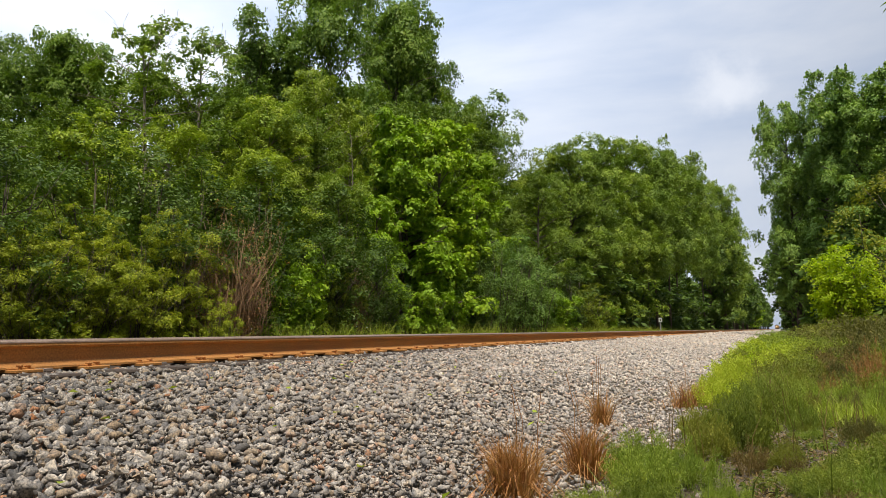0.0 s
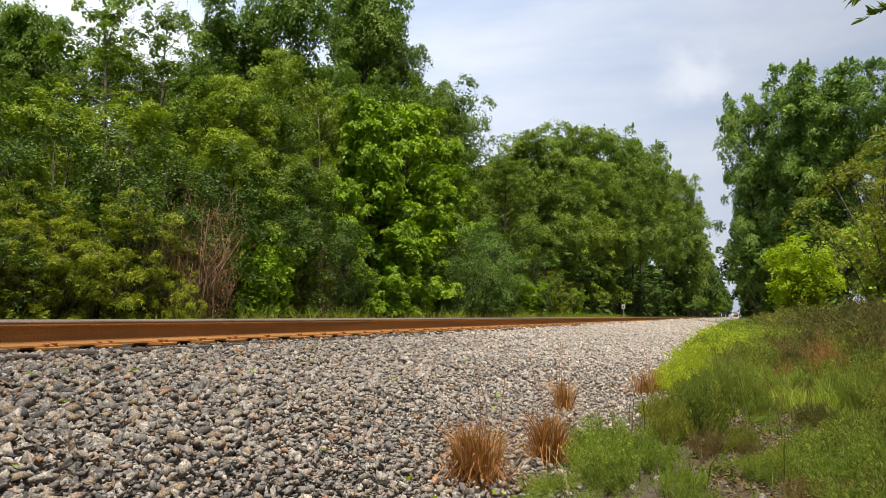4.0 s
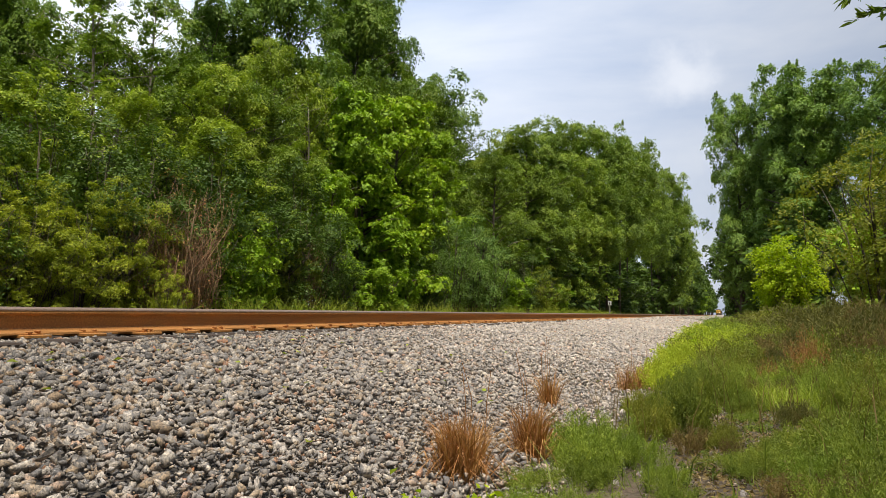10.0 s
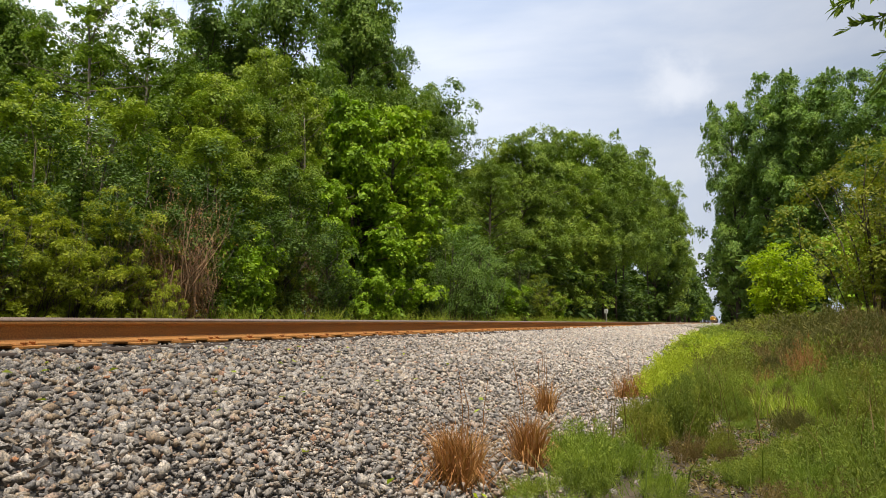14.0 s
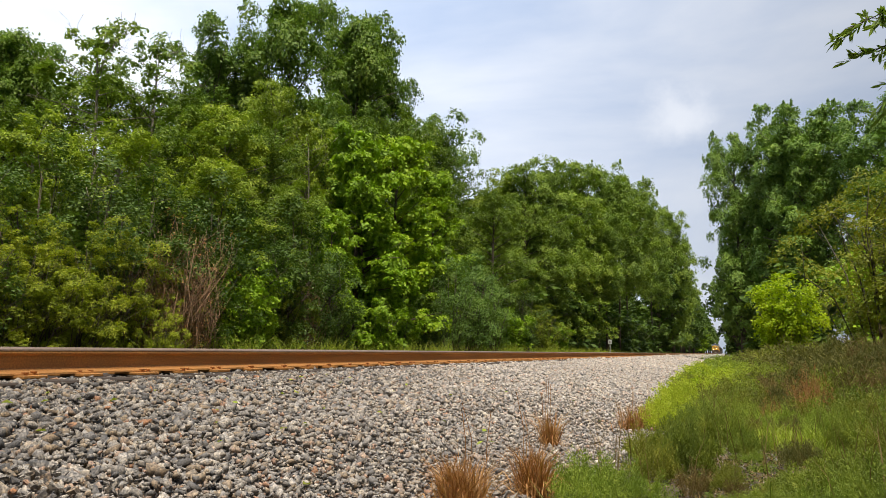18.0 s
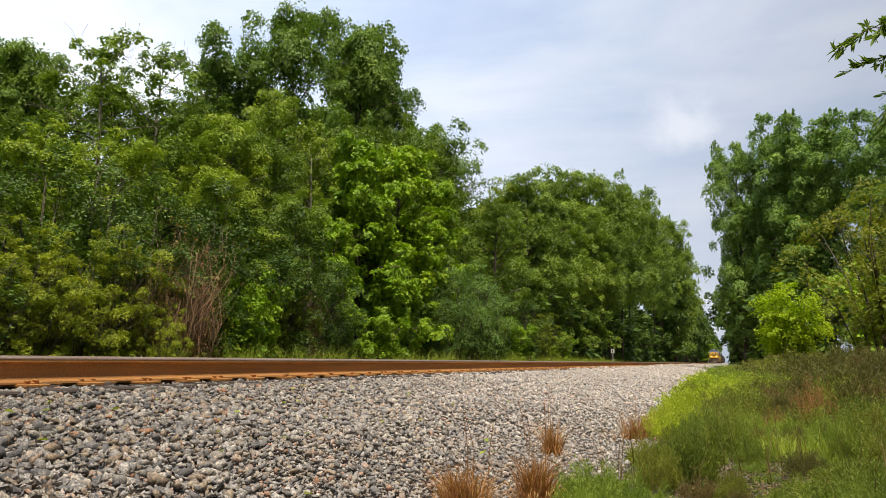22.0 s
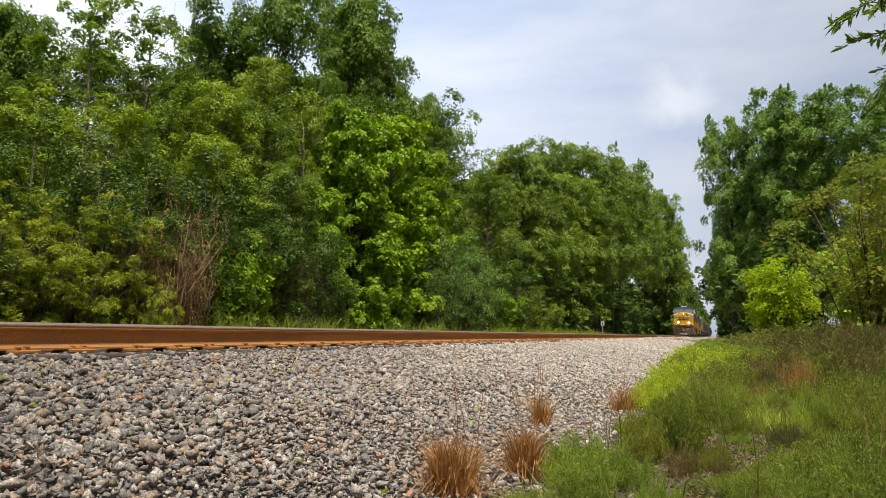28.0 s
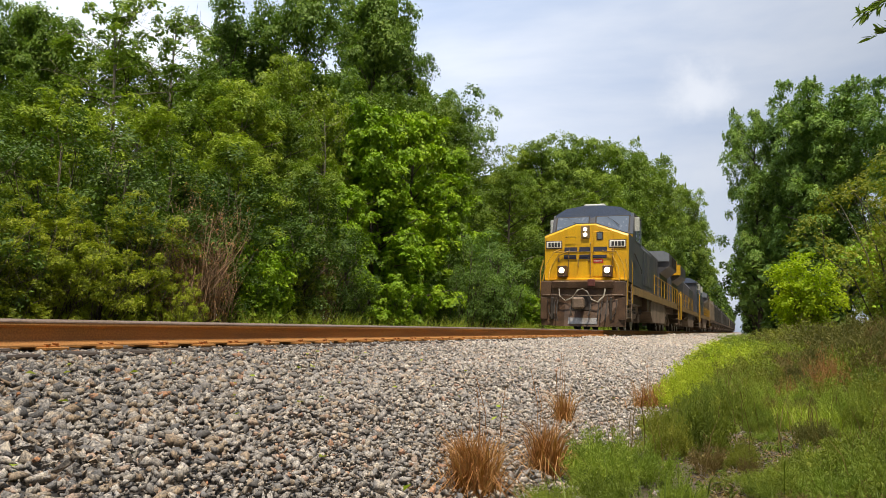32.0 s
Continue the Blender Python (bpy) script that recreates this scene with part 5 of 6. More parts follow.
    part("rear_coupler", boxed(-0.15, 0.15, L - 0.2, L + 0.5, 0.78, 1.08, 0.04), DARK_IRON, root)
    part("rear_plate", boxed(-1.5, 1.5, L - 0.1, L, 0.5, 1.66, 0.01), GRIME, root)
    return tagged(root, "yellow-nosed dark blue diesel locomotive with lit lamps" if lead else "dark blue diesel locomotive with yellow rails", "locomotive", "train")


def hopper(colour, label):
    """A covered freight hopper with ribs, hatches, discharge chutes, ladders and two trucks."""
    root = new("hopper_car")
    L = 15.2
    body = extruded([(-1.35, 1.25), (-1.50, 1.6), (-1.52, 3.6), (-1.40, 4.15), (-0.75, 4.45), (0.75, 4.45), (1.40, 4.15), (1.52, 3.6), (1.50, 1.6), (1.35, 1.25)], 1.4, L - 1.4)
    part("body", body, colour, root)
    for y0, y1, dy in ((0.35, 1.4, 1), (L - 0.35, L - 1.4, -1)):
        o = [(y1, 1.3), (y0 + 0.4 * dy, 2.6), (y0 + 0.1 * dy, 4.1), (y1, 4.4)]
        part("end_slope", slab(o, -1.38, 1.38), colour, root)
    part("centre_sill", boxed(-0.3, 0.3, 0, L, 0.85, 1.25, 0.03), GRIME, root)
    for y in (4.0, 7.6, 11.2):
        part("chute", slab([(y - 1.4, 1.3), (y - 0.35, 0.45), (y + 0.35, 0.45), (y + 1.4, 1.3)], -1.0, 1.0), GRIME, root, "grimy discharge chute")
    for side in (-1, 1):
        for i in range(9):
            y = 1.7 + i * (L - 3.4) / 8
            part("rib", boxed(side * 1.535 - 0.05, side * 1.535 + 0.05, y - 0.05, y + 0.05, 1.55, 3.7, 0.01), colour, root)
        part("side_sill", boxed(side * 1.52 - 0.06, side * 1.52 + 0.06, 0.3, L - 0.3, 1.30, 1.56, 0.02), GRIME, root)
        for y in (0.35, L - 0.35):
            part("ladder_rail", boxed(side * 1.5 - 0.03, side * 1.5 + 0.03, y - 0.03, y + 0.03, 0.7, 4.1), colour, root)
            for k in range(8):
                part("rung", boxed(side * 1.5 - 0.02, side * 1.5 + 0.02, min(y, 0.75 + (L - 1.5) * (y > 2)), max(y, 0.75 + (L - 1.5) * (y > 2)), 0.9 + 0.4 * k, 0.93 + 0.4 * k), colour, root)
    part("roof_walk", boxed(-0.3, 0.3, 0.4, L - 0.4, 4.50, 4.55), GRIME, root)
    for i in range(4):
        part("hatch", boxed(0.35, 0.95, 2.2 + 3.0 * i, 3.6 + 3.0 * i, 4.42, 4.56, 0.03), colour, root)
    for y in (1.9, L - 1.9):
        for side in (-1, 1):
            part("side_frame", slab([(y - 1.1, 0.5), (y - 0.9, 0.72), (y, 0.85), (y + 0.9, 0.72), (y + 1.1, 0.5), (y + 0.4, 0.3), (y - 0.4, 0.3)], side * 0.98 - 0.07, side * 0.98 + 0.07), GRIME, root)
        for dy in (-0.88, 0.88):
            wheelset(root, y + dy, 0.46)
    part("coupler", boxed(-0.13, 0.13, -0.45, 0.2, 0.80, 1.05, 0.03), DARK_IRON, root)
    part("coupler", boxed(-0.13, 0.13, L - 0.2, L + 0.4, 0.80, 1.05, 0.03), DARK_IRON, root)
    return tagged(root, label, "freight car", "train")


def build_train():
    out = []
    lead = locomotive(True)
    out.append((lead, 0.0))
    second = copy_thing(lead, pose(TRACK, 0, 0))
    third = copy_thing(lead, pose(TRACK, 0, 0))
    for ob in (second, third):
        tagged(ob, "dark blue diesel locomotive with yellow rails coupled behind another", "locomotive")
        for o in ob.children_recursive:
            # the lamps of the coupled engines are off
            if o.name.startswith(("ditch_light", "headlight")) and "_box" not in o.name:
                o.data = o.data.copy()
                o.data.materials.clear()
                o.data.materials.append(PALE_GREY)
                o["label"] = "unlit round lamp"
    out += [(second, 22.9 + 21.6), (third, 45.8)]
    cars = [hopper(CAR_TAN, "tan ribbed covered hopper car with grimy trucks"), hopper(CAR_DARK, "dark grey ribbed covered hopper car"), hopper(CAR_GREY, "weathered grey ribbed covered hopper car")]
    used = set()
    order = [0, 1, 1, 2, 1, 1, 2, 1, 0, 1, 1, 2, 1, 1, 1, 2, 1, 1]
    for i, k in enumerate(order):
        ob = cars[k] if k not in used else copy_thing(cars[k], pose(TRACK, 0, 0))
        used.add(k)
        out.append((ob, 68.8 + i * 16.0))
    return out


TRAIN = build_train()


# ---- plants near the camera ----
def blades(rng, foot, height, width, lean, name, mat, label, category="grass", kind="stuff", parent=None, bend=0.5):
    """Grass blades of five corners each, from feet of shape (n, 3)."""
    k = len(foot)
    a = rng.uniform(0, 2 * np.pi, k)
    out = np.stack([np.cos(a), np.sin(a), np.zeros(k)], 1)
    side = np.stack([-np.sin(a), np.cos(a), np.zeros(k)], 1)
    b = rng.uniform(0, 2 * np.pi, k)
    side = side * np.cos(b)[:, None] + out * np.sin(b)[:, None]
    h = height * rng.uniform(0.5, 1.15, k) * (foot[:, 3] if foot.shape[1] > 3 else 1)
    foot = foot[:, :3]
    tilt = lean * rng.uniform(0.2, 1.0, k)
    w = (width * rng.uniform(0.6, 1.2, k))[:, None]
    mid = foot + out * (h * tilt * 0.35)[:, None] + np.stack([0 * h, 0 * h, h * 0.55], 1)
    tip = foot + out * (h * tilt)[:, None] + np.stack([0 * h, 0 * h, h * (1 - bend * tilt * 0.5)], 1)
    v = np.stack([foot - side * w * 0.5, foot + side * w * 0.5, mid + side * w * 0.4, mid - side * w * 0.4, tip], 1).astype(np.float32)
    me = bpy.data.meshes.new(name)
    me.vertices.add(5 * k)
    me.vertices.foreach_set("co", v.ravel())
    base = 5 * np.arange(k, dtype=np.int32)[:, None]
    loops = np.concatenate([base + np.array([[0, 1, 2, 3]]), base + np.array([[3, 2, 4]])], 1).ravel()
    me.loops.add(7 * k)
    me.loops.foreach_set("vertex_index", loops.astype(np.int32))
    me.polygons.add(2 * k)
    starts = (7 * np.arange(k, dtype=np.int32)[:, None] + np.array([[0, 4]], dtype=np.int32)).ravel()
    me.polygons.foreach_set("loop_start", starts.astype(np.int32))
    me.update(calc_edges=True)
    ob = part(name, me, mat, parent)
    if parent is None:
        tagged(ob, label, category, kind=kind)
    elif kind:
        ob["kind"] = kind
    return ob


def feet(rng, count, patches):
    """Feet strewn over round patches (x, y, radius x, radius y, weight), on the ground or the ballast."""
    p = np.array(patches)
    area = p[:, 2] * p[:, 3] * p[:, 4]
    pick = rng.choice(len(p), count, p=area / area.sum())
    a, r = rng.uniform(0, 2 * np.pi, count), np.sqrt(rng.random(count))
    x, y = p[pick, 0] + p[pick, 2] * r * np.cos(a), p[pick, 1] + p[pick, 3] * r * np.sin(a)
    z = np.array([max(ground_z(i, j), bed_z(i, j) - 0.03) for i, j in zip(x, y)]) - 0.01
    # lower towards a patch's rim
    return np.stack([x, y, z, 1.12 - 0.55 * r ** 2], 1)


def weeds(rng, foot, height, leaf, count, name, mat, label, slim=0.22, lean=0.25, spread=0.35):
    """Soft upright weeds: stalks with many narrow leaves."""
    k = len(foot)
    h = height * rng.uniform(0.5, 1.15, k) * foot[:, 3]
    foot = foot[:, :3]
    a = rng.uniform(0, 2 * np.pi, k)
    top = foot + np.stack([np.cos(a) * lean * h, np.sin(a) * lean * h, h], 1)
    pick = np.repeat(np.arange(k), count)
    f = rng.random(k * count) ** 0.7
    c = foot[pick] + (top - foot)[pick] * f[:, None] + rng.normal(size=(k * count, 3)) * (spread * h[pick] * 0.35 * (1.1 - 0.6 * f))[:, None] * (1, 1, 0.5)
    n = unit(rng.normal(size=(k * count, 3)) + (0, 0, 0.5))
    q = leaf_quads(rng, c, n, leaf, slim)
    side = unit(rng.normal(size=(k, 3)) * (1, 1, 0)) * 0.0015
    stalk = np.stack([foot - side, foot + side, top + side * 0.3, top - side * 0.3], 1)
    ob = part(name, quads_mesh(name, np.concatenate([q, stalk])), mat)
    return tagged(ob, label, "weeds", kind="stuff")


def clumps(rng, count, x0, x1, y0, y1, r0, r1):
    """Random round patches within a stretch of the plan; the worn track along x = 0.05 y - 0.1 stays thin."""
    out = []
    while len(out) < count:
        x, y = rng.uniform(x0, x1), rng.uniform(y0, y1)
        r = rng.uniform(r0, r1)
        if y < 6 and abs(x - (0.05 * y - 0.05)) < 0.10 + 0.4 * r:
            continue
        out.append((x, y, r, r * rng.uniform(0.9, 1.6), 1.0))
    return out


def weed_clump(seed, name, mat, label, feet_count=7, sprays=15, leaves=44, leaf=0.105, slim=0.2, loose=0.11, up=0.9):
    """One soft plant, a unit wide and high: arching sprays from a few feet, each with a feather of narrow leaves."""
    rng = np.random.default_rng(seed)
    quads = []
    for i in range(feet_count):
        a, d = 2.4 * i + rng.uniform(0, 0.6), 0.55 * math.sqrt(i / feet_count)
        foot = np.array([math.cos(a) * d, math.sin(a) * d, -0.04])
        tall = rng.uniform(0.6, 1.0) * (1 - 0.35 * d)
        for j in range(sprays):
            way = unit(rng.normal(size=3) * (0.62, 0.62, 0.25) + (foot[0] * 0.7, foot[1] * 0.7, up))
            tip = foot + way * tall * rng.uniform(0.6, 1.05)
            knee = (foot + tip) / 2 + (0, 0, 0.10)
            f = rng.uniform(0.22, 1.0, (leaves, 1)) ** 0.8
            c = (1 - f) ** 2 * foot + 2 * f * (1 - f) * knee + f * f * tip
            off = unit(np.cross(way, rng.normal(size=(leaves, 3))))
            c = c + off * loose * (1.15 - 0.75 * f) * rng.uniform(0.1, 1.0, (leaves, 1))
            along = unit(off * 0.9 + way * 0.7 + rng.normal(size=(leaves, 3)) * 0.35)
            side = unit(np.cross(along, rng.normal(size=(leaves, 3)) + (0, 0, 0.8)))
            ln = leaf * rng.uniform(0.6, 1.3, (leaves, 1))
            quads.append(np.stack([c, c + along * ln * 0.5 + side * ln * slim * 0.5, c + along * ln, c + along * ln * 0.5 - side * ln * slim * 0.5], 1))
            s = unit(np.cross(way, rng.normal(size=3))) * 0.009
            quads.append(np.stack([foot - s, foot + s, knee + s * 0.6, knee - s * 0.6])[None])
            quads.append(np.stack([knee - s * 0.6, knee + s * 0.6, tip + s * 0.1, tip - s * 0.1])[None])
    return tagged(part(name, quads_mesh(name, np.concatenate(quads)), mat), label, "weeds", "weed clumps")


def weed_kinds():
    w = {}
    w["fresh"] = weed_clump(1, "feathery_weed", WEED_FRESH, "light green feathery weed clump beside the ballast", 8, 13, 84, 0.062, 0.22, 0.115)
    w["fine"] = weed_clump(2, "feathery_weed", WEED_GREEN, "green feathery weed clump of fine leaves", 8, 13, 80, 0.064, 0.22, 0.12)
    w["deep"] = weed_clump(3, "bushy_weed", WEED_DEEP, "dark green bushy weed with soft leaves", 7, 14, 76, 0.070, 0.28, 0.16)
    w["grey"] = weed_clump(4, "dull_weed", WEED_GREY, "dull olive weed in a thick soft stand", 9, 12, 56, 0.070, 0.22, 0.11, 1.2)
    w["brown"] = weed_clump(5, "brown_weed", WEED_BROWN, "brownish weed going to seed", 8, 11, 44, 0.065, 0.22, 0.09, 1.3)
    w["lime"] = weed_clump(6, "lime_weed", WEED_LIME, "bright yellow-green weed at the ballast's foot", 8, 12, 60, 0.075, 0.28, 0.13)
    w["red"] = weed_clump(7, "withered_weed", GRASS_DRY, "reddish withered weed in the green", 6, 10, 26, 0.085, 0.16, 0.08, 1.3)
    w["olive"] = weed_clump(8, "soft_weed", WEED_OLIVE, "olive-green soft weed clump", 8, 12, 70, 0.070, 0.25, 0.12)
    return w


def plant(proto, x, y, wide, high, turn):
    m = pose(x, y, max(ground_z(x, y), bed_z(x, y) - 0.03) - 0.01, 0, 0, turn) @ Matrix.Diagonal((wide, wide, high, 1))
    if "placed" in proto:
        ob = copy_thing(proto, m)
        ob.matrix_basis = m
    else:
        proto.matrix_basis = m
        proto["placed"] = 1


def build_weeds():
    rng = np.random.default_rng(31)
    # bright grass at the ballast's foot, farther off
    pale = [(-0.42, 10.0, 0.42, 2.0, 1.4), (-0.25, 13.5, 0.6, 2.5, 1.2), (-0.1, 18, 0.8, 4, 1), (0.2, 28, 1.1, 9, 0.7), (0.3, 46, 1.4, 14, 0.5)]
    blades(rng, feet(rng, 8000, pale), 0.26, 0.011, 0.7, "pale_grass", GRASS_PALE, "bright yellow-green grass at the ballast's foot")
    weeds(rng, feet(rng, 500, pale[:4]), 0.30, 0.045, 36, "pale_weeds", LEAF_LIME, "bright yellow-green soft weeds at the ballast's foot")
    # the plants in front and beside the path, each with its kind, half breadth and height
    w = weed_kinds()
    for kind, x, y, wide, high in (
            ("fresh", -0.50, 2.70, 0.20, 0.25), ("fresh", -0.38, 2.86, 0.19, 0.24), ("fresh", -0.60, 2.98, 0.17, 0.21), ("fine", -0.44, 2.52, 0.15, 0.17), ("fresh", -0.54, 3.22, 0.16, 0.18), ("fine", -0.62, 2.42, 0.12, 0.12),
            ("deep", -0.20, 3.55, 0.19, 0.38), ("deep", -0.27, 4.05, 0.17, 0.34), ("olive", -0.34, 3.35, 0.16, 0.26), ("deep", -0.10, 4.7, 0.2, 0.36), ("fine", -0.26, 5.1, 0.22, 0.32), ("olive", -0.46, 4.15, 0.15, 0.2), ("brown", -0.15, 3.15, 0.12, 0.16),
            ("lime", -0.44, 5.6, 0.26, 0.27), ("lime", -0.5, 6.4, 0.28, 0.32), ("lime", -0.46, 7.3, 0.28, 0.34), ("lime", -0.50, 8.4, 0.30, 0.36), ("fine", -0.1, 6.4, 0.34, 0.36), ("olive", 0.0, 7.6, 0.4, 0.38), ("olive", 0.2, 6.9, 0.34, 0.36), ("fine", -0.1, 5.7, 0.26, 0.28),
            ("fresh", 0.42, 5.4, 0.26, 0.25), ("fresh", 0.24, 5.6, 0.20, 0.23), ("olive", 0.62, 5.9, 0.3, 0.28), ("fresh", 0.56, 4.9, 0.22, 0.20), ("olive", 0.86, 5.4, 0.3, 0.28), ("red", 0.56, 6.2, 0.17, 0.40), ("red", 0.68, 6.4, 0.17, 0.42), ("red", 0.62, 6.8, 0.2, 0.46), ("grey", 0.40, 6.6, 0.24, 0.30), ("grey", 0.42, 7.2, 0.3, 0.36), ("deep", 0.95, 6.3, 0.24, 0.34),
            ("fine", 0.16, 2.82, 0.13, 0.13), ("fresh", 0.28, 2.60, 0.17, 0.17), ("deep", 0.40, 2.42, 0.19, 0.20), ("fine", 0.50, 2.72, 0.22, 0.23), ("deep", 0.62, 2.48, 0.24, 0.25), ("deep", 0.36, 2.98, 0.20, 0.20), ("deep", 0.12, 2.72, 0.13, 0.12), ("fine", 0.02, 2.86, 0.10, 0.09), ("deep", 0.20, 3.15, 0.13, 0.13), ("brown", 0.12, 5.3, 0.12, 0.2), ("grey", 0.30, 3.85, 0.14, 0.17), ("red", 0.3, 5.9, 0.14, 0.26), ("grey", 0.35, 5.0, 0.16, 0.2), ("fine", 0.10, 4.3, 0.12, 0.2), ("fresh", 0.05, 4.7, 0.13, 0.24), ("fresh", 0.72, 2.95, 0.24, 0.27), ("deep", 0.55, 3.2, 0.22, 0.22), ("fine", 0.84, 3.3, 0.26, 0.28), ("deep", 0.44, 3.5, 0.2, 0.17), ("olive", 0.68, 3.7, 0.24, 0.26), ("deep", 0.92, 3.9, 0.28, 0.3), ("fine", 0.78, 4.4, 0.26, 0.28), ("olive", 1.06, 4.5, 0.3, 0.32), ("fine", 0.3, 2.15, 0.16, 0.16), ("deep", 0.46, 2.05, 0.18, 0.18), ("olive", 1.0, 2.9, 0.26, 0.28), ("fine", 1.15, 3.5, 0.3, 0.3),
            ("olive", 0.12, 4.9, 0.13, 0.17), ("fine", -0.16, 2.30, 0.1, 0.12), ("fresh", -0.20, 2.5, 0.1, 0.15), ("fine", -0.42, 2.1, 0.16, 0.13), ("fresh", -0.58, 2.15, 0.13, 0.11), ("fine", -0.28, 1.98, 0.12, 0.1), ("brown", 0.16, 2.42, 0.12, 0.13), ("brown", 0.3, 2.32, 0.12, 0.13), ("brown", 0.02, 3.0, 0.07, 0.12)):
        plant(w[kind], x, y, wide * 0.95, high * (1.3 if x > 0.25 else 1.12), rng.uniform(0, 360))
    # bright growth along the ballast's foot, and seedlings over the bare soil
    for i in range(9):
        plant(w["lime"], rng.uniform(-0.1, 0.6), rng.uniform(9.0, 14.0), 0.42, rng.uniform(0.36, 0.46), rng.uniform(0, 360))
    for i in range(26):
        plant(w[("fresh", "fine", "olive")[i % 3]], rng.uniform(-0.12, 0.55), rng.uniform(2.2, 4.7), rng.uniform(0.05, 0.10), rng.uniform(0.06, 0.13), rng.uniform(0, 360))
    # taller dark plants standing out of the rest
    for i in range(26):
        x, y = rng.uniform(0.45, 1.5), rng.uniform(2.3, 5.6)
        plant(w[("deep", "deep", "fine", "grey")[i % 4]], x, y, rng.uniform(0.10, 0.16), rng.uniform(0.28, 0.40), rng.uniform(0, 360))
    # the thick growth farther up the bank, duller and taller towards the bushes
    for y0, y1, x0, x1, count, names, wide, high in (
            (5.4, 8.0, 0.7, 1.7, 16, ("deep", "brown", "grey", "fine"), 0.34, 0.40), (7.4, 10.0, 0.5, 2.4, 24, ("grey", "grey", "brown", "deep"), 0.44, 0.60), (8.5, 12.5, 1.2, 3.4, 22, ("grey", "grey", "brown"), 0.6, 0.85),
            (8.0, 13.0, -0.5, 0.6, 14, ("lime", "olive", "fine"), 0.46, 0.36), (9.0, 14.0, 0.3, 1.4, 12, ("olive", "grey", "fine"), 0.5, 0.45), (13.0, 22.0, -0.5, 1.0, 20, ("lime", "fresh", "fine"), 0.7, 0.45), (11.0, 18.0, 1.4, 4.2, 20, ("grey", "brown", "grey"), 0.8, 1.0), (16.0, 28.0, 0.8, 4.6, 22, ("olive", "grey"), 1.1, 0.8), (22.0, 44.0, -0.2, 1.6, 22, ("fresh", "fine", "olive"), 1.1, 0.5)):
        for i in range(count):
            s = rng.uniform(0.75, 1.2)
            plant(w[names[i % len(names)]], rng.uniform(x0, x1), rng.uniform(y0, y1), wide * s, high * s * rng.uniform(0.85, 1.15), rng.uniform(0, 360))
    # lower growth beside and behind the camera
    for i in range(70):
        x, y = rng.uniform(0.9, 7.0), rng.uniform(-5.0, 4.0)
        if x < 1.3 and y > 1.0:
            continue
        plant(w[("fine", "olive", "deep", "grey")[i % 4]], x, y, rng.uniform(0.3, 0.5), rng.uniform(0.18, 0.32), rng.uniform(0, 360))
    # grass through and between them
    front = [(-0.42, 2.7, 0.28, 0.5, 1.5), (-0.5, 2.05, 0.3, 0.25, 1.2), (0.5, 2.3, 0.25, 0.3, 1.0), (0.75, 3.2, 0.35, 0.6, 1.0), (-0.2, 2.45, 0.10, 0.16, 1.6), (-0.45, 4.1, 0.2, 0.5, 1.0)] + clumps(rng, 18, 0.25, 1.5, 1.8, 5.0, 0.18, 0.4)
    blades(rng, feet(rng, 3000, front), 0.11, 0.0042, 1.0, "green_grass", GRASS_GREEN, "green grass growing over the path's edge")
    blades(rng, feet(rng, 170, front), 0.24, 0.0075, 0.9, "tall_grass", GRASS_GREEN, "broad green grass blades standing above the rest")
    weeds(rng, feet(rng, 60, [(-0.80, 1.72, 0.15, 0.22, 1), (-0.62, 1.9, 0.12, 0.15, 1), (-0.98, 1.75, 0.05, 0.06, 1)]), 0.11, 0.030, 16, "seedlings", LEAF_LIME, "small light green seedlings among the stones", 0.5, 0.1, 0.6)
    blades(rng, feet(rng, 2200, clumps(rng, 20, -0.4, 2.6, 4.2, 10.0, 0.2, 0.5)), 0.22, 0.006, 1.0, "rank_grass", GRASS_GREEN, "rank green grass between the weeds")
    # dead upright stalks through the green
    stalks = [(-0.35, 3.3, 0.3, 0.5, 1), (0.1, 3.9, 0.3, 0.6, 1.4), (0.7, 3.2, 0.5, 0.9, 0.8), (0.5, 5.2, 0.7, 1.0, 1), (0.9, 7.5, 1.0, 1.6, 0.8), (-0.15, 5.6, 0.25, 0.8, 0.8)]
    blades(rng, feet(rng, 420, stalks), 0.40, 0.0045, 0.45, "dead_stalks", WEED_BROWN, "thin brown dead stalks standing in the weeds")
    # yellow grass and straw on the bare patch
    blades(rng, feet(rng, 1900, [(0.24, 4.7, 0.16, 0.3, 1), (0.02, 5.2, 0.12, 0.25, 1), (0.42, 4.5, 0.15, 0.2, 0.8), (0.2, 6.0, 0.2, 0.4, 0.8)]), 0.17, 0.0055, 1.0, "yellow_grass", GRASS_PALE, "thin yellow-green grass on the bare patch")
    bare = [(0.12, 3.4, 0.35, 0.9, 1), (0.02, 2.3, 0.26, 0.6, 1.2), (0.3, 5.0, 0.4, 0.8, 0.6), (-0.72, 2.6, 0.16, 0.4, 0.3)]
    for name, count, size, slim, mat, label in (("straw", 2200, 0.06, 0.05, GRASS_STRAW, "dry straw lying on the soil"), ("leaf_litter", 5200, 0.020, 0.6, WEED_BROWN, "small brown dead leaves on the soil"), ("twig_litter", 1500, 0.09, 0.045, BARK, "dark broken twigs and stems on the soil")):
        lie = feet(rng, count, bare)[:, :3] + (0, 0, 0.016)
        ob = part(name, quads_mesh(name, leaf_quads(rng, lie, unit(rng.normal(size=lie.shape) * 0.45 + (0, 0, 1)), size, slim)), mat)
        tagged(ob, label, "litter", kind="stuff")
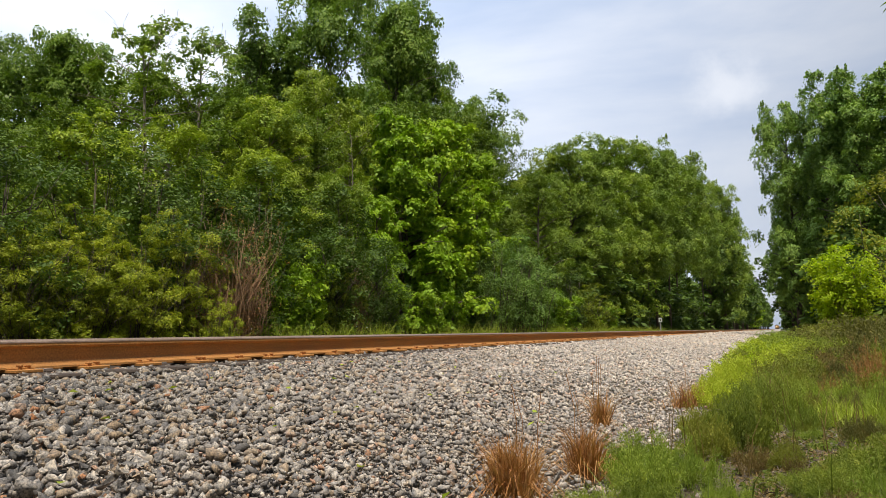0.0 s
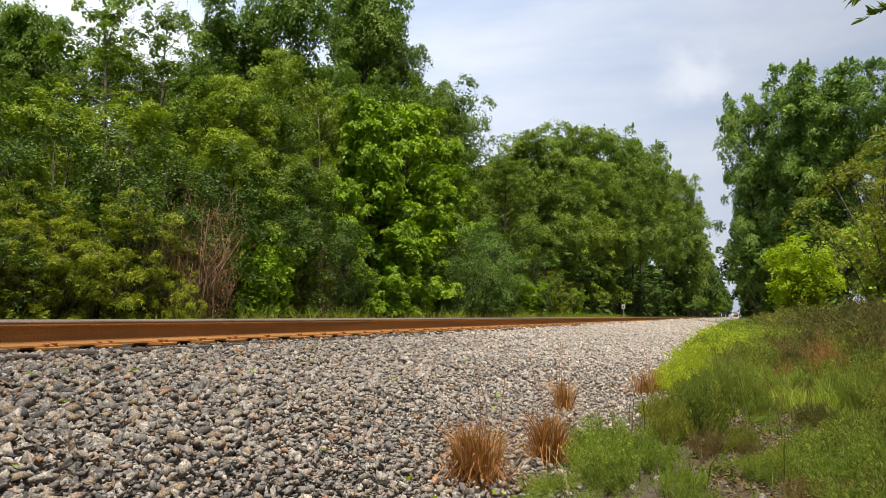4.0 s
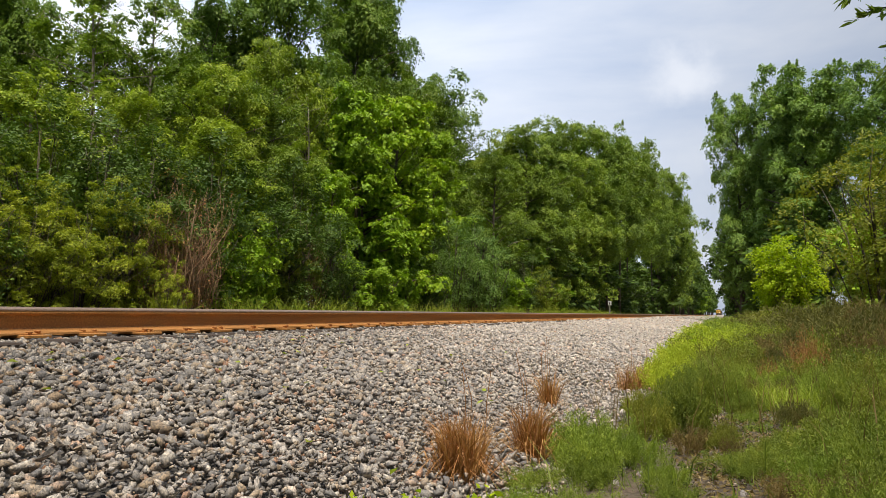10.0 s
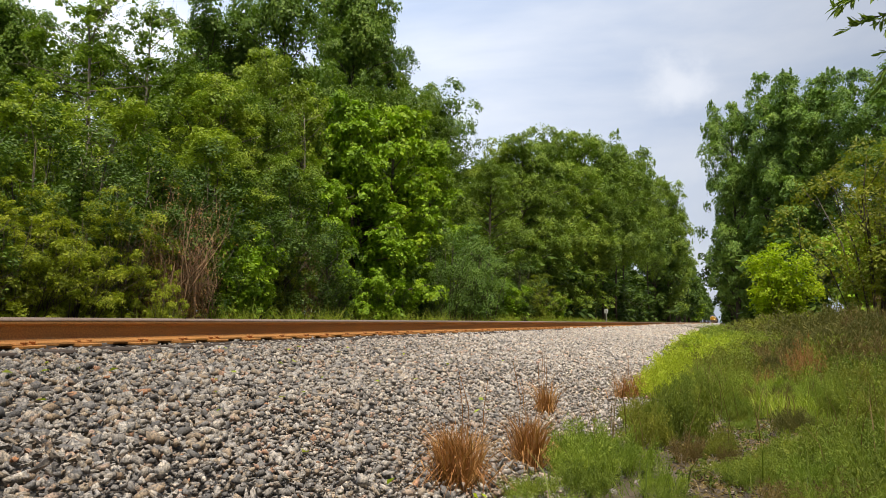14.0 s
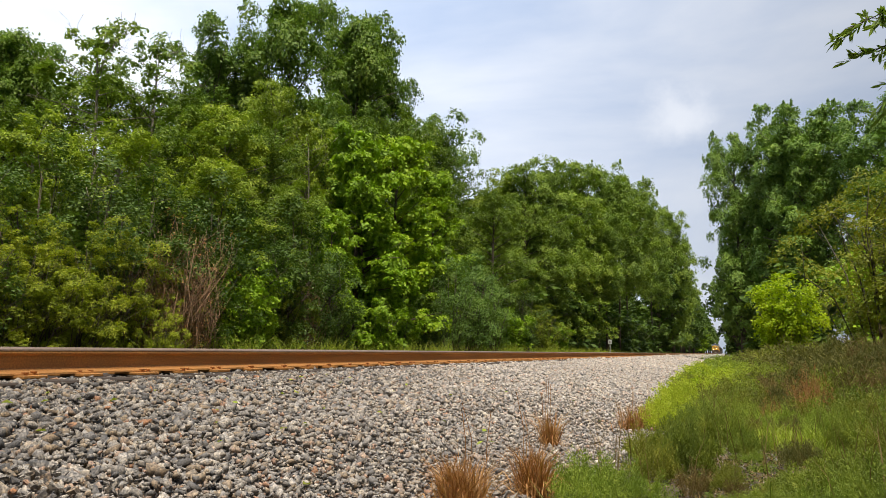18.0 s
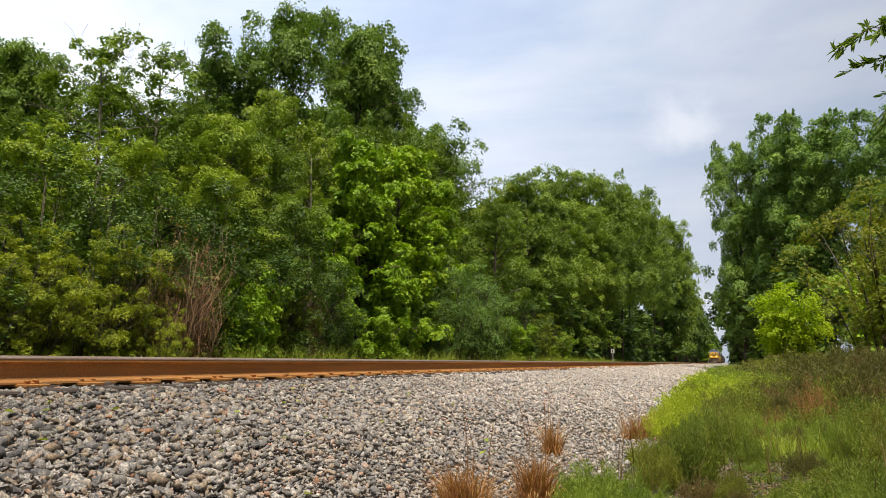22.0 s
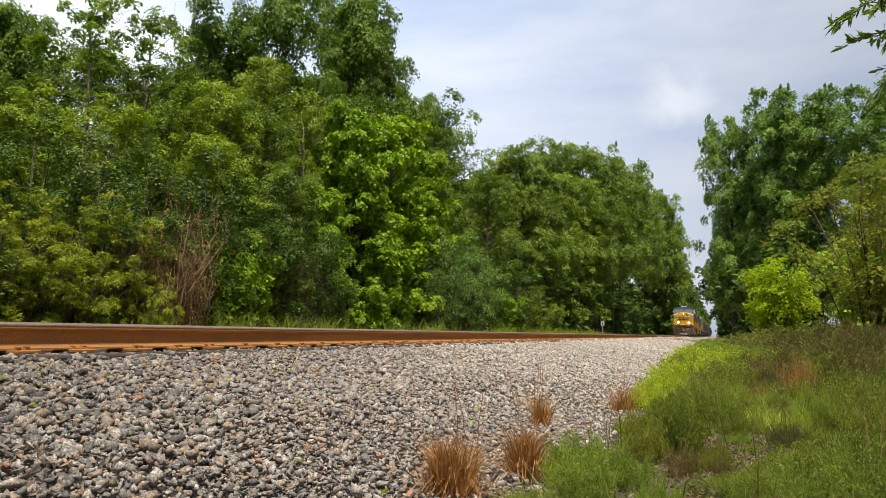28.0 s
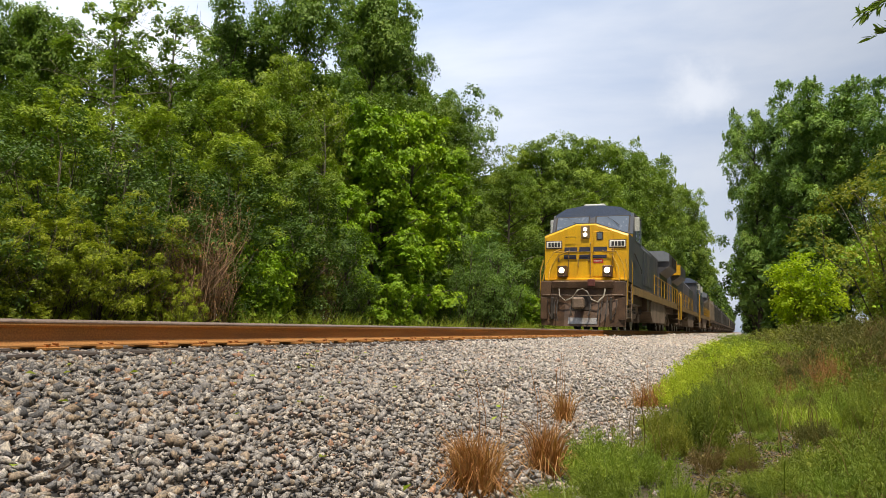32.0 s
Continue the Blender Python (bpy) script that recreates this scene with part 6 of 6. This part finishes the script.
    weeds(rng, feet(rng, 900, [(0.5, 3.0, 0.9, 1.4, 1), (-0.1, 2.2, 0.4, 0.7, 0.3), (0.5, 5.5, 0.9, 1.4, 1)]), 0.06, 0.018, 14, "low_weeds", GRASS_GREEN, "low sparse weeds on the soil", 0.35, 0.4, 0.9)
    # the strip of tall grass at the wood's edge
    edge = [(-8.8 + rng.uniform(-0.3, 0.3), 9.6 + 1.4 * i + rng.uniform(-1, 1), rng.uniform(0.25, 0.6), rng.uniform(0.4, 1.0), rng.uniform(0.3, 1.6)) for i in range(38)]
    blades(rng, feet(rng, 13000, edge), 0.95, 0.014, 0.8, "verge_grass", GRASS_PALE, "tall light green grass along the wood's edge")
    far = [(-9.3, 64 + 9 * i, 0.8, 5.0, 1.0) for i in range(12)]
    blades(rng, feet(rng, 5000, far), 0.8, 0.03, 0.7, "far_grass", GRASS_GREEN, "green grass along the far wood's edge")


build_weeds()


def build_tufts():
    """Withered tufts of stiff brown grass in the stones."""
    rng = np.random.default_rng(8)
    for x, y, r, h, count in ((-0.86, 2.36, 0.11, 0.25, 640), (-0.74, 2.86, 0.085, 0.26, 360), (-0.99, 4.22, 0.055, 0.27, 190), (-0.66, 5.62, 0.19, 0.30, 300)):
        root = tagged(new("dry_grass_tuft"), "withered reddish-brown grass tuft growing in the stones", "grass tuft", "withered tufts")
        z = bed_z(x, y)
        a, d = rng.uniform(0, 2 * np.pi, count), np.sqrt(rng.random(count)) * r * 0.6
        foot = np.stack([x + d * np.cos(a), y + d * np.sin(a), np.full(count, z - 0.02)], 1)
        blades(rng, foot, h, 0.0048, 0.75, "tuft", GRASS_DRY, "", parent=root, bend=0.9)
        a, d = rng.uniform(0, 2 * np.pi, count // 3), rng.random(count // 3) * r
        foot = np.stack([x + d * np.cos(a), y + d * np.sin(a), np.full(count // 3, z - 0.01)], 1)
        blades(rng, foot, h * 0.6, 0.005, 1.9, "litter", GRASS_DRY, "", parent=root, bend=1.5)
        for i in range(3):
            px, py = x + rng.normal() * r * 0.4, y + rng.normal() * r * 0.4
            part("stalk", tubes([(px, py, z), (px + 0.01, py, z + h), (px + rng.normal() * 0.02, py, z + h * rng.uniform(1.2, 1.6))], 0.0014, 4), GRASS_DRY, root)


build_tufts()


def build_near_tree():
    """The tree beside the camera whose twigs hang into the view."""
    rng = np.random.default_rng(3)
    root = tagged(new("willow_oak_tree"), "young tree with narrow green leaves on hanging twigs", "tree")
    foot = np.array([4.6, 4.6, -0.2])
    bm = bmesh.new()
    tube(bm, [foot - (0, 0, 0.3), foot + (0, 0.1, 1.6), foot + (-0.2, 0.2, 3.6), foot + (-0.3, 0.2, 5.2)], [0.13, 0.11, 0.08, 0.03], 8)
    quads = []
    limbs = [((4.3, 4.8, 3.0), (2.6, 5.4, 2.95), (1.0, 5.85, 2.50)), ((4.35, 4.8, 2.7), (2.4, 5.4, 2.62), (1.12, 5.9, 2.30)), ((4.4, 4.8, 2.2), (2.6, 5.6, 2.42), (1.32, 6.0, 2.04)),
             ((4.4, 4.7, 3.8), (2.8, 5.6, 4.2), (1.0, 6.1, 3.3)), ((4.5, 4.7, 1.2), (3.0, 5.9, 1.15), (1.36, 6.2, 0.90)), ((4.3, 4.6, 4.4), (5.6, 3.8, 5.2), (6.6, 3.0, 5.3)), ((4.3, 4.6, 4.0), (5.0, 6.2, 5.0), (5.6, 7.4, 5.2)), ((4.3, 4.6, 4.4), (3.6, 3.4, 5.4), (3.0, 2.6, 5.6))]
    for base, mid, tip in limbs:
        base, mid, tip = map(np.array, (base, mid, tip))
        tube(bm, [base, mid, tip], [0.03, 0.014, 0.003], 5)
        for j in range(64):
            f = rng.uniform(0.15, 1.0) ** 0.7
            p = (1 - f) ** 2 * base + 2 * f * (1 - f) * mid + f * f * tip
            way = unit(rng.normal(size=3) * (1, 1, 0.5) + (-0.5, 0.15, -0.05))
            length = rng.uniform(0.14, 0.34)
            end = p + way * length - (0, 0, 0.08)
            tube(bm, [p, (p + end) / 2 + (0, 0, 0.03), end], [0.004, 0.003, 0.0015], 4)
            k = 16
            g = np.linspace(0.1, 1.0, k)[:, None]
            c = p + (end - p) * g
            along = unit(way + rng.normal(size=(k, 3)) * 0.55 + (0, 0, -0.25))
            nrm = unit(np.cross(along, rng.normal(size=(k, 3))) + (0, 0, 0.6))
            side = unit(np.cross(nrm, along))
            ln = rng.uniform(0.055, 0.10, (k, 1))
            w = ln * 0.27
            # each leaf in two halves, folded a little and rounded at its shoulders
            a1, a2, tip_ = c + along * ln * 0.28, c + along * ln * 0.7 - nrm * ln * 0.04, c + along * ln - nrm * ln * 0.12
            quads.append(np.stack([c, a1 + side * w * 0.5, a2 + side * w * 0.42, tip_], 1))
            quads.append(np.stack([c, tip_, a2 - side * w * 0.42, a1 - side * w * 0.5], 1))
    part("trunk", bm, BARK, root, smooth=True)
    part("crown", quads_mesh("crown", np.concatenate(quads)), LEAF_ASH, root)


build_near_tree()


# ---- ballast stones: single ones nearest the camera, the rest joined ----
def stone_shapes(rng, count, corners):
    shapes = []
    for i in range(count):
        bm = bmesh.new()
        p = unit(rng.normal(size=(corners, 3)))
        # broken blocks: pushed out towards the corners of a box
        p = p / np.max(np.abs(p), axis=1, keepdims=True) ** 0.7 * rng.uniform(0.72, 0.98, (corners, 1)) * (1.15, rng.uniform(0.6, 1.0), rng.uniform(0.5, 0.85))
        for q in p:
            bm.verts.new(q)
        bmesh.ops.convex_hull(bm, input=bm.verts)
        loose = [v for v in bm.verts if not v.link_faces]
        bmesh.ops.delete(bm, geom=loose, context="VERTS")
        bmesh.ops.triangulate(bm, faces=bm.faces)
        bmesh.ops.recalc_face_normals(bm, faces=bm.faces)
        me = bpy.data.meshes.new("stone")
        bm.to_mesh(me)
        bm.free()
        v = np.empty(3 * len(me.vertices), np.float32)
        me.vertices.foreach_get("co", v)
        f = np.array([list(poly.vertices) for poly in me.polygons], np.int32)
        me.materials.append(STONE_ONE)
        shapes.append((me, v.reshape(-1, 3), f))
    return shapes


def turn_matrices(rng, k):
    """Random turns about all axes, mostly lying flat."""
    a, b, c = rng.uniform(0, 2 * np.pi, k), rng.normal(size=k) * 0.5, rng.normal(size=k) * 0.5
    ca, sa, cb, sb, cc, sc = np.cos(a), np.sin(a), np.cos(b), np.sin(b), np.cos(c), np.sin(c)
    z, o = np.zeros(k), np.ones(k)
    rz = np.stack([ca, -sa, z, sa, ca, z, z, z, o], 1).reshape(-1, 3, 3)
    rx = np.stack([o, z, z, z, cb, -sb, z, sb, cb], 1).reshape(-1, 3, 3)
    ry = np.stack([cc, z, sc, z, o, z, -sc, z, cc], 1).reshape(-1, 3, 3)
    return rz @ rx @ ry


def strew(rng, x0, x1, y0, y1, gap, size, seen=True):
    """Places and sizes of stones over a stretch of the bank; fewer past its foot."""
    nx, ny = int((x1 - x0) / gap), int((y1 - y0) / gap)
    x, y = np.meshgrid(x0 + (np.arange(nx) + 0.5) * gap, y0 + (np.arange(ny) + 0.5) * gap)
    x, y = x.ravel(), y.ravel()
    x, y = x + rng.uniform(-0.6, 0.6, len(x)) * gap, y + rng.uniform(-0.6, 0.6, len(y)) * gap
    keep = ((y > -x * 0.55) | (not seen)) & ((x < -0.95) | (rng.random(len(x)) < np.clip((-0.18 - x) / 0.35, 0.03, 1)))
    # the rails and the plates stay free
    keep &= ~((np.abs(x - NEAR_RAIL) < 0.10)) & ~(np.abs(x - FAR_RAIL) < 0.10)
    x, y = x[keep], y[keep]
    s = size * np.exp(rng.normal(size=len(x)) * 0.50)
    big = rng.random(len(x)) < 0.05
    s[big] *= 1.35
    s = np.minimum(s, size * 2.5)
    z = np.array([max(bed_z(i, j), ground_z(i, j) + 0.004) for i, j in zip(x, y)]) + rng.uniform(-0.034, 0.018, len(x))
    near = (x - NEAR_RAIL > 0) & (x - NEAR_RAIL < 0.24)
    z[near] += 0.004
    return x, y, z, s


def joined_stones(rng, shapes, x, y, z, s, name, parent):
    kind = rng.integers(0, len(shapes), len(x))
    verts, faces, base = [], [], 0
    for i, (me, v, f) in enumerate(shapes):
        w = np.where(kind == i)[0]
        if not len(w):
            continue
        r = turn_matrices(rng, len(w))
        p = np.einsum("kij,vj->kvi", r, v) * s[w, None, None] + np.stack([x[w], y[w], z[w]], 1)[:, None]
        verts.append(p.reshape(-1, 3))
        faces.append((f[None] + (base + len(v) * np.arange(len(w)))[:, None, None]).reshape(-1, 3))
        base += len(v) * len(w)
    verts, faces = np.concatenate(verts).astype(np.float32), np.concatenate(faces).astype(np.int32)
    me = bpy.data.meshes.new(name)
    me.vertices.add(len(verts))
    me.vertices.foreach_set("co", verts.ravel())
    me.loops.add(3 * len(faces))
    me.loops.foreach_set("vertex_index", faces.ravel())
    me.polygons.add(len(faces))
    me.polygons.foreach_set("loop_start", np.arange(0, 3 * len(faces), 3, dtype=np.int32))
    me.update(calc_edges=True)
    ob = part(name, me, STONE, parent)
    ob["kind"] = "stuff"


def build_stones():
    rng = np.random.default_rng(77)
    fine, chips, specks = stone_shapes(rng, 30, 10), stone_shapes(rng, 14, 7), stone_shapes(rng, 10, 6)
    x, y, z, s = strew(rng, -4.5, -0.5, 0.3, 5.2, 0.0226, 0.0172)
    # smaller stone has run down to the foot of the bank
    s *= np.interp(x, [-2.4, -1.1], [1.0, 0.58]) * np.interp(y, [2.5, 5.2], [1.0, 0.92])
    one = np.where((x > -2.25) & (x < -1.85) & (y > 1.55) & (y < 2.1))[0][:300]
    rest = np.ones(len(x), bool)
    rest[one] = False
    turns = turn_matrices(rng, len(one))
    for i, r in zip(one, turns):
        ob = new("stone", fine[int(i) % len(fine)][0])
        ob.parent = ballast
        ob.matrix_basis = Matrix.Translation((x[i], y[i], z[i])) @ Matrix(r.tolist()).to_4x4() @ Matrix.Scale(float(s[i]), 4)
    low_x, low_y, low_z, low_s = strew(rng, -1.6, -0.5, 1.9, 5.2, 0.0195, 0.0106)
    joined_stones(rng, chips, low_x, low_y, low_z, low_s, "rubble", ballast)
    joined_stones(rng, fine, x[rest], y[rest], z[rest], s[rest], "rubble", ballast)
    x, y, z, s = strew(rng, -4.5, -0.5, 5.2, 9.0, 0.0242, 0.0166)
    s *= np.interp(x, [-2.8, -1.0], [1.0, 0.75])
    joined_stones(rng, chips, x, y, z, s, "rubble", ballast)
    x, y, z, s = strew(rng, -4.5, -0.5, 9.0, 20.0, 0.0330, 0.0218)
    joined_stones(rng, specks, x, y, z, s, "rubble", ballast)
    x, y, z, s = strew(rng, -4.4, -0.5, 20.0, 42.0, 0.060, 0.038)
    joined_stones(rng, specks, x, y, z, s, "rubble", ballast)
    x, y, z, s = strew(rng, -4.4, -0.5, 42.0, 100.0, 0.13, 0.072)
    joined_stones(rng, specks, x, y, z, s, "rubble", ballast)
    # coarser stone between and beyond the rails, and behind the camera
    x, y, z, s = strew(rng, -8.6, -4.5, -5.0, 40.0, 0.10, 0.055, False)
    joined_stones(rng, chips, x, y, z, s, "rubble", ballast)
    for y0, y1, gap, size in ((-5.0, -1.6, 0.075, 0.045), (-1.6, 2.5, 0.046, 0.029)):
        x, y, z, s = strew(rng, -4.5, -0.4, y0, y1, gap, size, False)
        side = y < -x * 0.55 + 0.03
        joined_stones(rng, chips, x[side], y[side], z[side], s[side], "rubble", ballast)
    # grit on the bare soil
    k = 5200
    x, y = rng.uniform(-0.55, 1.1, k), rng.uniform(1.3, 6.5, k)
    z = np.array([ground_z(i, j) for i, j in zip(x, y)])
    joined_stones(rng, chips, x, y, z, 0.006 * np.exp(rng.normal(size=k) * 0.5), "grit", ballast)
    # a few fallen leaves on the stones
    for i in range(46):
        lx = rng.uniform(-3.9, -0.9)
        ly = rng.uniform(max(1.2, -lx * 0.7), 7.0)
        q = leaf_quads(rng, np.array([[0.0, 0.0, 0.0]]), np.array([[0.1, 0.2, 1.0]]), 0.045, 0.6)
        leaf = part("fallen_leaf", quads_mesh("fallen_leaf", q), GRASS_PALE if i % 3 else LEAF_YELLOW)
        leaf.matrix_basis = pose(lx, ly, bed_z(lx, ly) + 0.032, rng.uniform(-20, 20), rng.uniform(-20, 20), rng.uniform(0, 360))
        tagged(leaf, "small yellow fallen leaf lying on the stones", "leaf", "fallen leaves")


build_stones()


# ---- what moves ----
TRAIN_ROWS = [(0, 846), (16.5, 420.5), (19, 356), (24, 227), (27, 150), (28, 124.8), (29, 99.7), (30, 75.0), (31, 50.4), (32, 26.1)]


def motions():
    for car, back in TRAIN:
        # the second engine runs with its cab to the rear
        turn = 180 if 40 < back < 45 else 0
        walk(car, [(t, pose(TRACK, y + back, 0, 0, 0, turn)) for t, y in TRAIN_ROWS])


motions()
